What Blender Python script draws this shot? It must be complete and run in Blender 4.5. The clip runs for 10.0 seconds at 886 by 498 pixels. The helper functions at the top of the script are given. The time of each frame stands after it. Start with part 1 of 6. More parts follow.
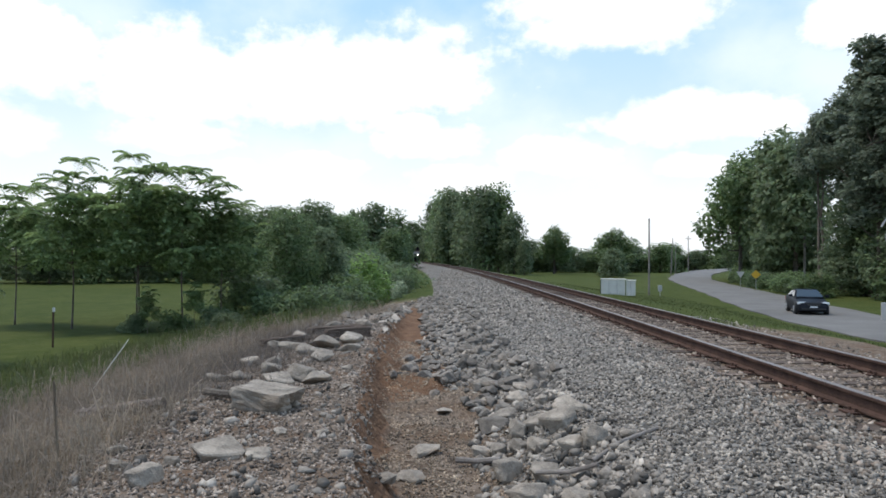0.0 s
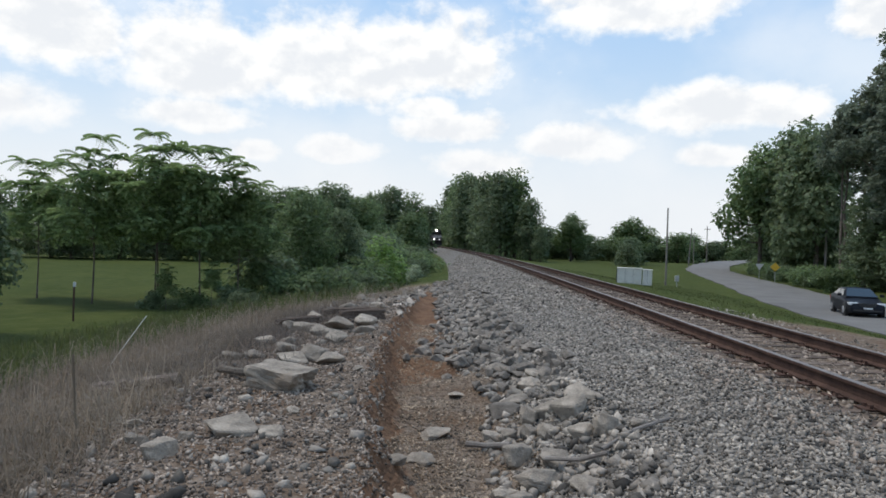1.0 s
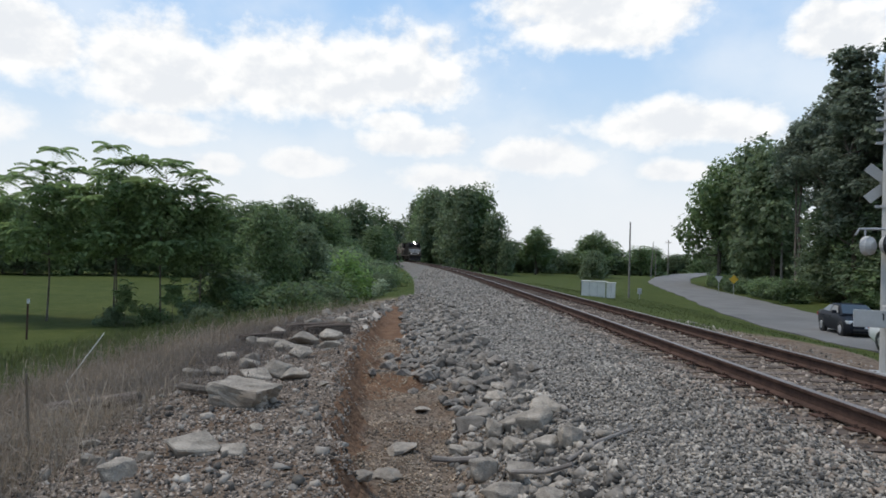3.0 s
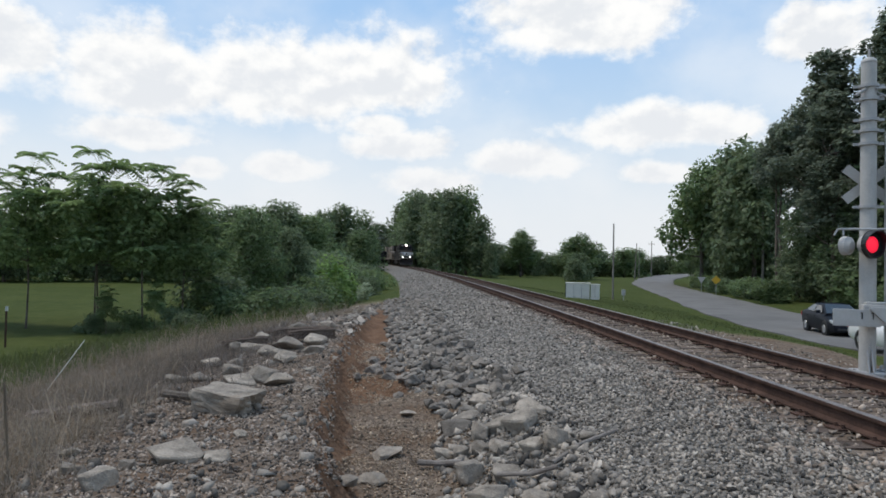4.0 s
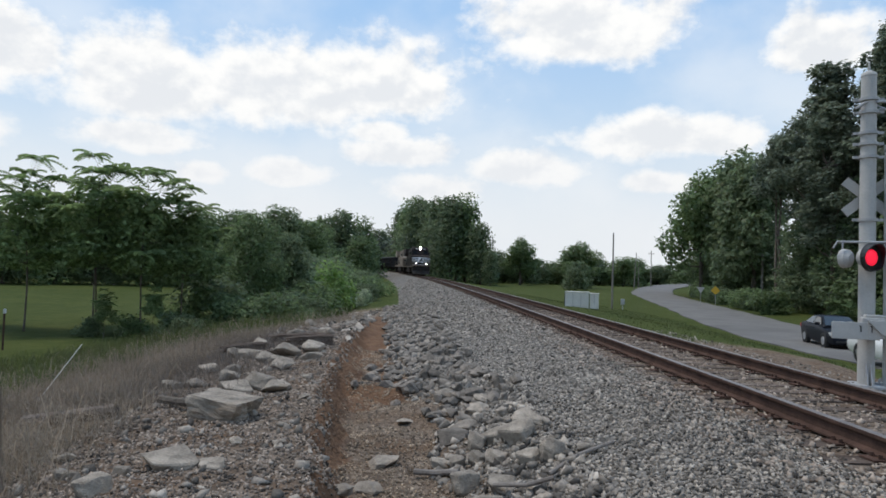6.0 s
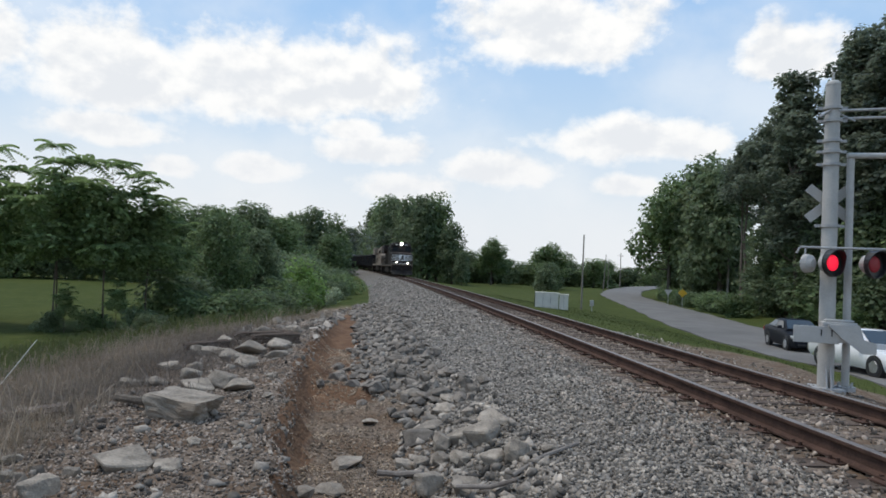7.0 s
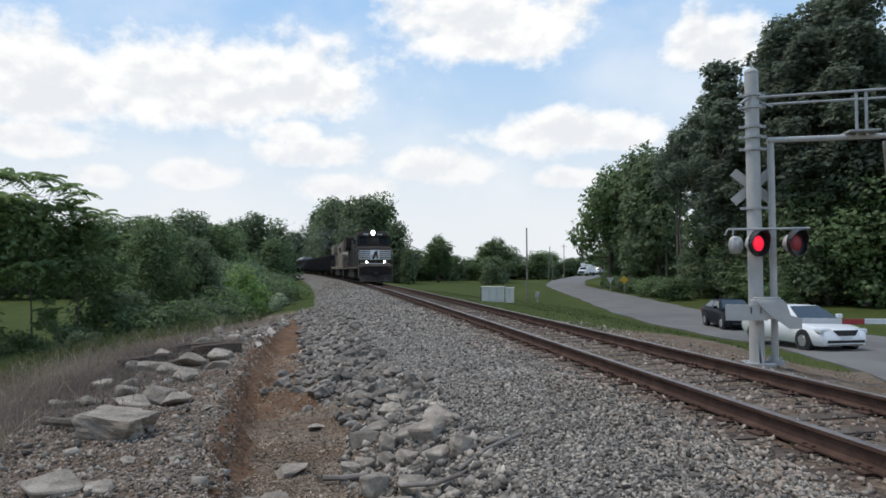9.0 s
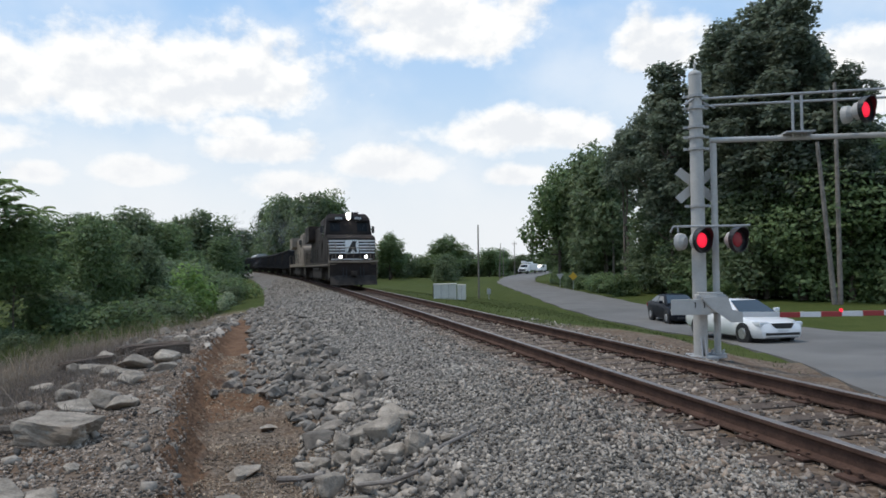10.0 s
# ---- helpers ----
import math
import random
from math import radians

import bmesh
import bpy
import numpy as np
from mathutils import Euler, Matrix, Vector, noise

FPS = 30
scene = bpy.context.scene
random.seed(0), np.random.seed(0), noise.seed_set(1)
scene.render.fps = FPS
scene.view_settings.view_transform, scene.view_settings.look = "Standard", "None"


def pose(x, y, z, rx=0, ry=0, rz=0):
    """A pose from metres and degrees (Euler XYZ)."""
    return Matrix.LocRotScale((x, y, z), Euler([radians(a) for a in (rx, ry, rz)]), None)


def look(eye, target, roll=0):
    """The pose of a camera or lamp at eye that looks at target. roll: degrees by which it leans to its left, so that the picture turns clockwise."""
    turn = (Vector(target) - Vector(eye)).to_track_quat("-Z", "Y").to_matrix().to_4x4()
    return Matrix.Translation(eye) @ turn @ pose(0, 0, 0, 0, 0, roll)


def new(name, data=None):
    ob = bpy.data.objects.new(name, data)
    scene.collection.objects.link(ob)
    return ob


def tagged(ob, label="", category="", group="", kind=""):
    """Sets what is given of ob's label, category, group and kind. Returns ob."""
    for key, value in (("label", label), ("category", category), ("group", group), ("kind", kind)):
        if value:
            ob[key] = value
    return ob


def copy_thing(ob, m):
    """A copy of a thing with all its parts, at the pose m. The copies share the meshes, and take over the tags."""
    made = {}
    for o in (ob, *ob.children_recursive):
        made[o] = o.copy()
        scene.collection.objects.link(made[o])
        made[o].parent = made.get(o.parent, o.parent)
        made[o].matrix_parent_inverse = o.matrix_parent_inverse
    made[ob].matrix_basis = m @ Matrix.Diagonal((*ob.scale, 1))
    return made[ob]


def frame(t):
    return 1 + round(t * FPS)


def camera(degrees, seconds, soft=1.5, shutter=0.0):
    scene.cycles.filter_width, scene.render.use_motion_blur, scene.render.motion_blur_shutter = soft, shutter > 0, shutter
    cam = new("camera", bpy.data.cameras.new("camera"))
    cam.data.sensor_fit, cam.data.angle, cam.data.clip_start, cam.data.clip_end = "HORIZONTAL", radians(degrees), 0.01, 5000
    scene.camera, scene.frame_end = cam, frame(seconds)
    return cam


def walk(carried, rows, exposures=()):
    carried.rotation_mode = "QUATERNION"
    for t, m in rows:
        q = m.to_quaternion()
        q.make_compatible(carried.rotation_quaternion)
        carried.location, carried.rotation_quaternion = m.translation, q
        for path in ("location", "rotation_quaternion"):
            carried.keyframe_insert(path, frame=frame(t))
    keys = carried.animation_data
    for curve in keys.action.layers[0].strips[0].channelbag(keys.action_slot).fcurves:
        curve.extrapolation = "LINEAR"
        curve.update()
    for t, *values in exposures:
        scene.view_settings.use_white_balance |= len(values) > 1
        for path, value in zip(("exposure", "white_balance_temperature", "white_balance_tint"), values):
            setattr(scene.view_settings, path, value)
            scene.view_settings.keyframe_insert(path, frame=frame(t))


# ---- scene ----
cam = camera(68.19, 10.0, soft=1.7)
walk(cam, [
    (0.0, pose(-0.149, -0.045, 1.215, 91.00, -0.44, 0.89)),
    (0.5, pose(-0.138, -0.051, 1.220, 90.00, -1.39, 2.75)),
    (1.0, pose(-0.138, -0.046, 1.218, 89.62, -1.84, 2.30)),
    (1.5, pose(-0.136, -0.051, 1.219, 89.78, -1.91, 1.76)),
    (2.0, pose(-0.132, -0.058, 1.221, 90.29, -1.82, 1.01)),
    (2.5, pose(-0.133, -0.061, 1.218, 90.68, -1.81, 0.15)),
    (4.0, pose(-0.124, -0.063, 1.219, 91.24, -1.13, -1.98)),
    (4.5, pose(-0.115, -0.068, 1.221, 91.48, -1.27, -2.83)),
    (5.0, pose(-0.115, -0.073, 1.228, 91.92, -1.56, -4.25)),
    (5.5, pose(-0.118, -0.088, 1.237, 91.84, -1.54, -1.68)),
    (7.0, pose(-0.064, 0.011, 1.238, 91.88, -2.66, -4.49)),
    (7.5, pose(-0.020, -0.004, 1.241, 91.70, -1.95, -6.38)),
    (8.0, pose(0.007, 0.006, 1.241, 91.83, -0.93, -7.35)),
    (8.5, pose(0.038, -0.009, 1.246, 92.01, -0.05, -7.60)),
    (9.0, pose(0.042, 0.005, 1.237, 91.83, 0.36, -9.11)),
    (9.5, pose(0.029, 0.010, 1.236, 91.76, 0.76, -10.38)),
    (10.0, pose(0.007, 0.003, 1.242, 91.56, 0.70, -13.35)),
], exposures=[(0.0, 0.28), (0.4, 0.12), (0.9, 0.0), (2.5, 0.0), (4.0, -0.07), (8.5, -0.05), (10.0, -0.01)])

# ---------------------------------------------------------------- world and sun
SUN_EL, SUN_AZ = radians(68), radians(-72)


def cloud_world():
    w = bpy.data.worlds.new("sky")
    scene.world = w
    w.use_nodes = True
    nt = w.node_tree
    nt.nodes.clear()
    N = nt.nodes.new

    def wire(a, b):
        nt.links.new(a, b)

    def op(kind, a, b=None, c=None):
        n = N("ShaderNodeMath")
        n.operation = kind
        for i, v in enumerate((a, b, c)):
            if v is None:
                continue
            if isinstance(v, (int, float)):
                n.inputs[i].default_value = v
            else:
                wire(v, n.inputs[i])
        return n.outputs[0]

    def smooth(v, a, b):
        n = N("ShaderNodeMapRange")
        n.interpolation_type = "SMOOTHSTEP"
        n.inputs[1].default_value, n.inputs[2].default_value = a, b
        wire(v, n.inputs[0])
        return n.outputs[0]

    def mixc(f, a, b):
        n = N("ShaderNodeMix")
        n.data_type = "RGBA"
        wire(f, n.inputs[0])
        for i, v in ((6, a), (7, b)):
            if isinstance(v, tuple):
                n.inputs[i].default_value = (*v, 1)
            else:
                wire(v, n.inputs[i])
        return n.outputs[2]

    out, bg, sky, tc = N("ShaderNodeOutputWorld"), N("ShaderNodeBackground"), N("ShaderNodeTexSky"), N("ShaderNodeTexCoord")
    sky.sky_type = "NISHITA"
    sky.sun_disc = False
    sky.sun_elevation, sky.sun_rotation = SUN_EL, SUN_AZ
    sky.air_density, sky.dust_density = 1.0, 1.5
    sep = N("ShaderNodeSeparateXYZ")
    wire(tc.outputs["Generated"], sep.inputs[0])
    x, y, z = sep.outputs
    az = op("MULTIPLY", op("ARCTAN2", x, y), 57.2958)
    el = op("MULTIPLY", op("ARCSINE", z), 57.2958)
    comb = N("ShaderNodeCombineXYZ")
    wire(op("MULTIPLY", az, 0.085), comb.inputs[0])
    wire(op("MULTIPLY", el, 0.11), comb.inputs[1])
    nz = N("ShaderNodeTexNoise")
    nz.inputs["Scale"].default_value, nz.inputs["Detail"].default_value, nz.inputs["Roughness"].default_value = 2.2, 8, 0.58
    wire(comb.outputs[0], nz.inputs["Vector"])
    puff = op("SUBTRACT", nz.outputs["Fac"], 0.5)
    up = N("ShaderNodeVectorMath")
    up.operation = "ADD"
    up.inputs[1].default_value = (-0.03, 0.10, 0)
    wire(comb.outputs[0], up.inputs[0])
    nzu = N("ShaderNodeTexNoise")
    nzu.inputs["Scale"].default_value, nzu.inputs["Detail"].default_value, nzu.inputs["Roughness"].default_value = 2.2, 6, 0.5
    wire(up.outputs[0], nzu.inputs["Vector"])
    lit = op("SUBTRACT", nz.outputs["Fac"], nzu.outputs["Fac"])
    # heaps of cumulus with flat bases: azimuth, elevation, half width, half height (degrees)
    heaps = [(-23, 13.8, 8.5, 4.2), (-13.5, 14.4, 9.5, 4.2), (-4.5, 15.4, 8.6, 4.0), (13.4, 20.4, 9.4, 3.6), (31.9, 17.0, 4.4, 2.8),
             (20.5, 11.2, 8.8, 2.1), (-1.6, 9.9, 4.8, 1.6), (-3.7, 11.6, 2.8, 1.2), (-11.3, 7.8, 3.6, 1.3), (-23.5, 9.6, 5.5, 1.5), (9.2, 8.8, 5.6, 1.8),
             (-18.8, 7.3, 2.4, 1.1), (20.0, 7.7, 3.0, 1.0), (1.1, 6.8, 5.2, 1.5), (-33, 14.5, 6, 3.2), (-38, 9, 6, 2.0), (47, 13, 8, 3.5), (-60, 18, 14, 6), (80, 25, 18, 8)]
    total = None
    for a, e, wa, we in heaps:
        u = op("DIVIDE", op("SUBTRACT", az, a), wa)
        v = op("DIVIDE", op("SUBTRACT", el, e), we)
        v = op("MAXIMUM", op("MULTIPLY", v, 0.9), op("MULTIPLY", v, -1.35))
        r = op("SQRT", op("ADD", op("MULTIPLY", u, u), op("MULTIPLY", v, v)))
        m = op("SUBTRACT", 1.0, r)
        total = m if total is None else op("MAXIMUM", total, m)
    dens = op("ADD", op("MAXIMUM", total, -0.6), op("MULTIPLY", puff, 2.2))
    # scattered cloud everywhere else
    nz2 = N("ShaderNodeTexNoise")
    nz2.inputs["Scale"].default_value, nz2.inputs["Detail"].default_value = 0.9, 7
    wire(comb.outputs[0], nz2.inputs["Vector"])
    veil = smooth(nz2.outputs["Fac"], 0.36, 0.70)
    cover = smooth(dens, -0.30, 0.36)
    cover = op("MAXIMUM", cover, op("MULTIPLY", veil, 0.42))
    # grey undersides: denser towards the heap's base
    body = mixc(smooth(op("SUBTRACT", op("MULTIPLY", dens, 0.35), op("MULTIPLY", lit, 2.4)), -0.05, 0.42), (10.5, 10.5, 10.4), (8.5, 8.8, 9.2))
    blue = mixc(smooth(el, 0.0, 34.0), (7.8, 9.2, 10.3), (2.9, 6.0, 10.6))
    addsky = N("ShaderNodeMix")
    addsky.data_type = "RGBA"
    addsky.inputs[0].default_value = 0.8
    wire(sky.outputs[0], addsky.inputs[6])
    wire(blue, addsky.inputs[7])
    col = mixc(cover, addsky.outputs[2], body)
    haze = op("SUBTRACT", 1.0, smooth(el, 2.0, 15.0))
    col = mixc(op("MULTIPLY", haze, 0.8), col, (8.9, 9.1, 9.4))
    below = op("LESS_THAN", el, -0.5)
    col = mixc(below, col, (1.6, 1.7, 1.3))
    wire(col, bg.inputs[0])
    bg.inputs[1].default_value = 0.1
    wire(bg.outputs[0], out.inputs[0])


cloud_world()
sun_data = bpy.data.lights.new("sun", "SUN")
sun_data.energy, sun_data.angle, sun_data.color = 2.3, radians(14), (1.0, 0.905, 0.79)
sun = new("sun", sun_data)
sun.matrix_world = look((0, 0, 0), (-math.sin(SUN_AZ) * math.cos(SUN_EL), -math.cos(SUN_AZ) * math.cos(SUN_EL), -math.sin(SUN_EL)))


# ---------------------------------------------------------------- materials
def mat(name, c1, c2, scale=6.0, rough=0.8, bump=0.3, fine=60.0, metal=0.0, island=0.0, each=0.0, c3=None, spot=0.62, dist=0.02):
    """Two-scale noise between c1 and c2, an optional third colour in patches, fine relief; varied per island or per object."""
    m = bpy.data.materials.new(name)
    m.use_nodes = True
    nt = m.node_tree
    b = nt.nodes["Principled BSDF"]
    N, wire = nt.nodes.new, nt.links.new
    tc = N("ShaderNodeTexCoord")
    n1, n2, mix = N("ShaderNodeTexNoise"), N("ShaderNodeTexNoise"), N("ShaderNodeMix")
    mix.data_type = "RGBA"
    for n, s, d in ((n1, scale, 6), (n2, fine, 4)):
        n.inputs["Scale"].default_value, n.inputs["Detail"].default_value = s, d
        wire(tc.outputs["Object"], n.inputs["Vector"])
    add = N("ShaderNodeMath")
    add.operation = "MULTIPLY_ADD"
    wire(n2.outputs["Fac"], add.inputs[0])
    add.inputs[1].default_value = 0.6
    wire(n1.outputs["Fac"], add.inputs[2])
    ramp = N("ShaderNodeMapRange")
    ramp.inputs[1].default_value, ramp.inputs[2].default_value = 0.55, 1.05
    wire(add.outputs[0], ramp.inputs[0])
    wire(ramp.outputs[0], mix.inputs[0])
    mix.inputs[6].default_value, mix.inputs[7].default_value = (*c1, 1), (*c2, 1)
    col = mix.outputs[2]
    if c3:
        n3, r3, m3 = N("ShaderNodeTexNoise"), N("ShaderNodeMapRange"), N("ShaderNodeMix")
        m3.data_type = "RGBA"
        n3.inputs["Scale"].default_value, n3.inputs["Detail"].default_value = scale * 0.37, 8
        wire(tc.outputs["Object"], n3.inputs["Vector"])
        r3.inputs[1].default_value, r3.inputs[2].default_value = spot - 0.08, spot + 0.08
        wire(n3.outputs["Fac"], r3.inputs[0])
        wire(r3.outputs[0], m3.inputs[0])
        wire(col, m3.inputs[6])
        m3.inputs[7].default_value = (*c3, 1)
        col = m3.outputs[2]
    for amount, node, socket in ((island, "ShaderNodeNewGeometry", "Random Per Island"), (each, "ShaderNodeObjectInfo", "Random")):
        if amount:
            g, r, h = N(node), N("ShaderNodeMapRange"), N("ShaderNodeHueSaturation")
            r.inputs[3].default_value, r.inputs[4].default_value = 1 - amount, 1 + amount
            wire(g.outputs[socket], r.inputs[0])
            wire(r.outputs[0], h.inputs["Value"])
            wire(col, h.inputs["Color"])
            col = h.outputs[0]
    wire(col, b.inputs["Base Color"])
    b.inputs["Roughness"].default_value, b.inputs["Metallic"].default_value = rough, metal
    if bump:
        bp = N("ShaderNodeBump")
        bp.inputs["Strength"].default_value, bp.inputs["Distance"].default_value = bump, dist
        wire(add.outputs[0], bp.inputs["Height"])
        wire(bp.outputs[0], b.inputs["Normal"])
    return m


def leaf_mat(name, c1, c2, vary=0.35):
    """Leaves: green by island, with some light passing through."""
    m = mat(name, c1, c2, 0.5, 0.6, 0, 3.0, island=vary, each=0.12)
    nt = m.node_tree
    b = nt.nodes["Principled BSDF"]
    src = b.inputs["Base Color"].links[0].from_socket
    tl, ad, out = nt.nodes.new("ShaderNodeBsdfTranslucent"), nt.nodes.new("ShaderNodeMixShader"), nt.nodes["Material Output"]
    nt.links.new(src, tl.inputs[0])
    ad.inputs[0].default_value = 0.55
    nt.links.new(b.outputs[0], ad.inputs[1])
    nt.links.new(tl.outputs[0], ad.inputs[2])
    nt.links.new(ad.outputs[0], out.inputs[0])
    b.inputs["Specular IOR Level"].default_value = 0.4
    return m


def glow(name, color, strength):
    m = bpy.data.materials.new(name)
    m.use_nodes = True
    b = m.node_tree.nodes["Principled BSDF"]
    b.inputs["Base Color"].default_value = (*[min(1, c) for c in color], 1)
    b.inputs["Emission Color"].default_value, b.inputs["Emission Strength"].default_value = (*color, 1), strength
    return m


def plain(name, c, rough=0.5, metal=0.0, coat=0.0):
    m = mat(name, tuple(v * 0.88 for v in c), tuple(min(1, v * 1.08) for v in c), 1.2, rough, 0.03, 18, metal)
    m.node_tree.nodes["Principled BSDF"].inputs["Coat Weight"].default_value = coat
    return m


M = {
    "stone": mat("limestone", (0.152, 0.126, 0.098), (0.38, 0.328, 0.265), 3, 0.9, 0.7, 22, each=0.3, c3=(0.22, 0.165, 0.115)),
    "ballast": mat("ballast_stone", (0.122, 0.105, 0.087), (0.300, 0.264, 0.220), 3, 0.9, 0.4, 40, island=0.9),
    "riprap": mat("riprap_stone", (0.104, 0.087, 0.070), (0.27, 0.233, 0.192), 3, 0.9, 0.7, 22, each=0.32),
    "farriprap": mat("riprap_stone_joined", (0.104, 0.087, 0.070), (0.27, 0.233, 0.192), 3, 0.9, 0.7, 22, island=0.35),
    "bankstone": mat("bank_stone", (0.105, 0.080, 0.061), (0.30, 0.245, 0.195), 3, 0.9, 0.4, 40, island=0.85, c3=(0.2, 0.145, 0.1), spot=0.68),
    "tanstone": mat("tan_gravel", (0.125, 0.088, 0.060), (0.31, 0.242, 0.172), 3, 0.9, 0.4, 40, island=0.7),
    "rust": mat("rusty_rail", (0.045, 0.028, 0.022), (0.10, 0.06, 0.046), 5, 0.92, 0.25, 50),
    "railtop": mat("worn_rail_head", (0.14, 0.115, 0.10), (0.27, 0.235, 0.21), 3, 0.5, 0.05, 40, metal=0.6),
    "tie": mat("weathered_tie", (0.055, 0.04, 0.032), (0.15, 0.115, 0.092), 4, 0.9, 0.6, 45, each=0.3, c3=(0.17, 0.145, 0.12)),
    "asphalt": mat("old_asphalt", (0.105, 0.099, 0.091), (0.165, 0.157, 0.145), 0.5, 0.9, 0.2, 60, c3=(0.092, 0.087, 0.08)),
    "bark": mat("bark", (0.05, 0.04, 0.032), (0.15, 0.125, 0.10), 6, 0.95, 0.7, 30),
    "pinebark": mat("pine_bark", (0.08, 0.06, 0.05), (0.2, 0.16, 0.13), 6, 0.95, 0.7, 30),
    "leaf": leaf_mat("leaf_green", (0.112, 0.165, 0.074), (0.19, 0.262, 0.112)),
    "leaf_feather": leaf_mat("feathered_leaf", (0.14, 0.20, 0.085), (0.23, 0.31, 0.13)),
    "leaf_dark": leaf_mat("leaf_dark_green", (0.105, 0.148, 0.08), (0.185, 0.235, 0.122)),
    "leaf_light": leaf_mat("leaf_light_green", (0.135, 0.225, 0.062), (0.225, 0.335, 0.10)),
    "needle": leaf_mat("pine_needles", (0.115, 0.145, 0.105), (0.19, 0.225, 0.155)),
    "blossom": leaf_mat("pale_blossom", (0.22, 0.28, 0.15), (0.45, 0.5, 0.36)),
    "grass": leaf_mat("grass_green", (0.056, 0.072, 0.022), (0.10, 0.118, 0.04)),
    "brush": leaf_mat("dead_brush", (0.11, 0.09, 0.075), (0.22, 0.185, 0.155)),
    "straw": leaf_mat("dry_straw", (0.15, 0.12, 0.09), (0.32, 0.265, 0.20)),
    "pole": mat("weathered_pole", (0.13, 0.11, 0.095), (0.27, 0.24, 0.21), 3, 0.9, 0.4, 40),
    "galv": mat("galvanised_steel", (0.30, 0.30, 0.30), (0.42, 0.42, 0.415), 2.5, 0.5, 0.08, 30, metal=0.25),
    "silver": mat("silver_paint", (0.36, 0.35, 0.33), (0.47, 0.46, 0.435), 2.5, 0.55, 0.06, 30),
    "white": plain("white_paint", (0.78, 0.78, 0.77), 0.4, coat=0.2),
    "cream": mat("cream_cabinet_paint", (0.50, 0.48, 0.43), (0.64, 0.62, 0.57), 2.0, 0.6, 0.05, 25, c3=(0.44, 0.40, 0.34)),
    "carwhite": plain("white_car_paint", (0.82, 0.82, 0.82), 0.25, coat=0.8),
    "cardark": plain("dark_car_paint", (0.010, 0.012, 0.017), 0.5, coat=0.05),
    "black": plain("black_paint", (0.012, 0.012, 0.013), 0.45, coat=0.1),
    "trim": plain("black_trim", (0.02, 0.02, 0.02), 0.6),
    "rubber": plain("tyre_rubber", (0.022, 0.022, 0.023), 0.85),
    "alloy": plain("alloy_wheel", (0.5, 0.5, 0.51), 0.35, 0.8),
    "glass": plain("tinted_glass", (0.02, 0.024, 0.027), 0.12, coat=0.2),
    "cabglass": plain("dark_cab_glass", (0.014, 0.015, 0.017), 0.25),
    "redband": plain("red_band", (0.30, 0.03, 0.03), 0.5),
    "whiteband": plain("white_band", (0.62, 0.62, 0.62), 0.5),
    "loco": mat("grimy_black_paint", (0.016, 0.013, 0.012), (0.034, 0.027, 0.024), 1.5, 0.6, 0.1, 20, c3=(0.055, 0.04, 0.031)),
    "locogrey": mat("faded_grey_paint", (0.15, 0.118, 0.088), (0.26, 0.208, 0.155), 1.2, 0.6, 0.1, 20, c3=(0.14, 0.10, 0.075)),
    "under": mat("grimy_running_gear", (0.022, 0.019, 0.017), (0.06, 0.05, 0.043), 3, 0.8, 0.3, 20),
    "hopper": mat("dark_car_body", (0.02, 0.02, 0.022), (0.055, 0.05, 0.05), 1, 0.7, 0.2, 15, c3=(0.08, 0.055, 0.042)),
    "coal": mat("coal_load", (0.01, 0.01, 0.011), (0.035, 0.035, 0.036), 6, 0.8, 1.0, 30),
    "headlight": glow("headlight", (1.0, 0.93, 0.82), 60),
    "ditch": glow("ditch_light", (1.0, 0.93, 0.82), 30),
    "redlit": glow("lit_red_lens", (1.0, 0.015, 0.05), 0.8),
    # the dimmer lenses are given a weak steady red glow
    "reddim": glow("dim_red_lens", (0.10, 0.004, 0.008), 0.5),
    "lens": plain("headlamp_lens", (0.6, 0.62, 0.63), 0.15, coat=1.0),
    "yellow": plain("yellow_sign", (0.6, 0.36, 0.02), 0.5),
}

for key in ("loco", "under", "hopper", "rust", "tie", "cardark", "cabglass"):
    M[key].node_tree.nodes["Principled BSDF"].inputs["Specular IOR Level"].default_value = 0.12

# ---------------------------------------------------------------- mesh helpers


def finish(name, bm, material, smooth=False):
    me = bpy.data.meshes.new(name)
    bm.normal_update()
    bm.to_mesh(me)
    bm.free()
    for m in (material if isinstance(material, (list, tuple)) else [material]):
        me.materials.append(m)
    if smooth:
        me.shade_smooth()
    return me


def part(name, bm, material, parent=None, label="", smooth=False):
    ob = new(name, finish(name, bm, material, smooth))
    if parent is not None:
        ob.parent = parent
    return tagged(ob, label)


def share(name, mesh, parent, m):
    ob = new(name, mesh)
    ob.parent = parent
    ob.matrix_basis = m
    return ob


def quick(name, V, F, material, smooth=False):
    """A mesh from a vertex array and a face array of one corner count."""
    me = bpy.data.meshes.new(name)
    k = F.shape[1]
    me.vertices.add(len(V))
    me.vertices.foreach_set("co", np.ascontiguousarray(V, dtype=np.float32).ravel())
    me.loops.add(F.size)
    me.loops.foreach_set("vertex_index", np.ascontiguousarray(F, dtype=np.int32).ravel())
    me.polygons.add(len(F))
    me.polygons.foreach_set("loop_start", np.arange(0, F.size, k, dtype=np.int32))
    me.update(calc_edges=True)
    me.materials.append(material)
    if smooth:
        me.shade_smooth()
    return me


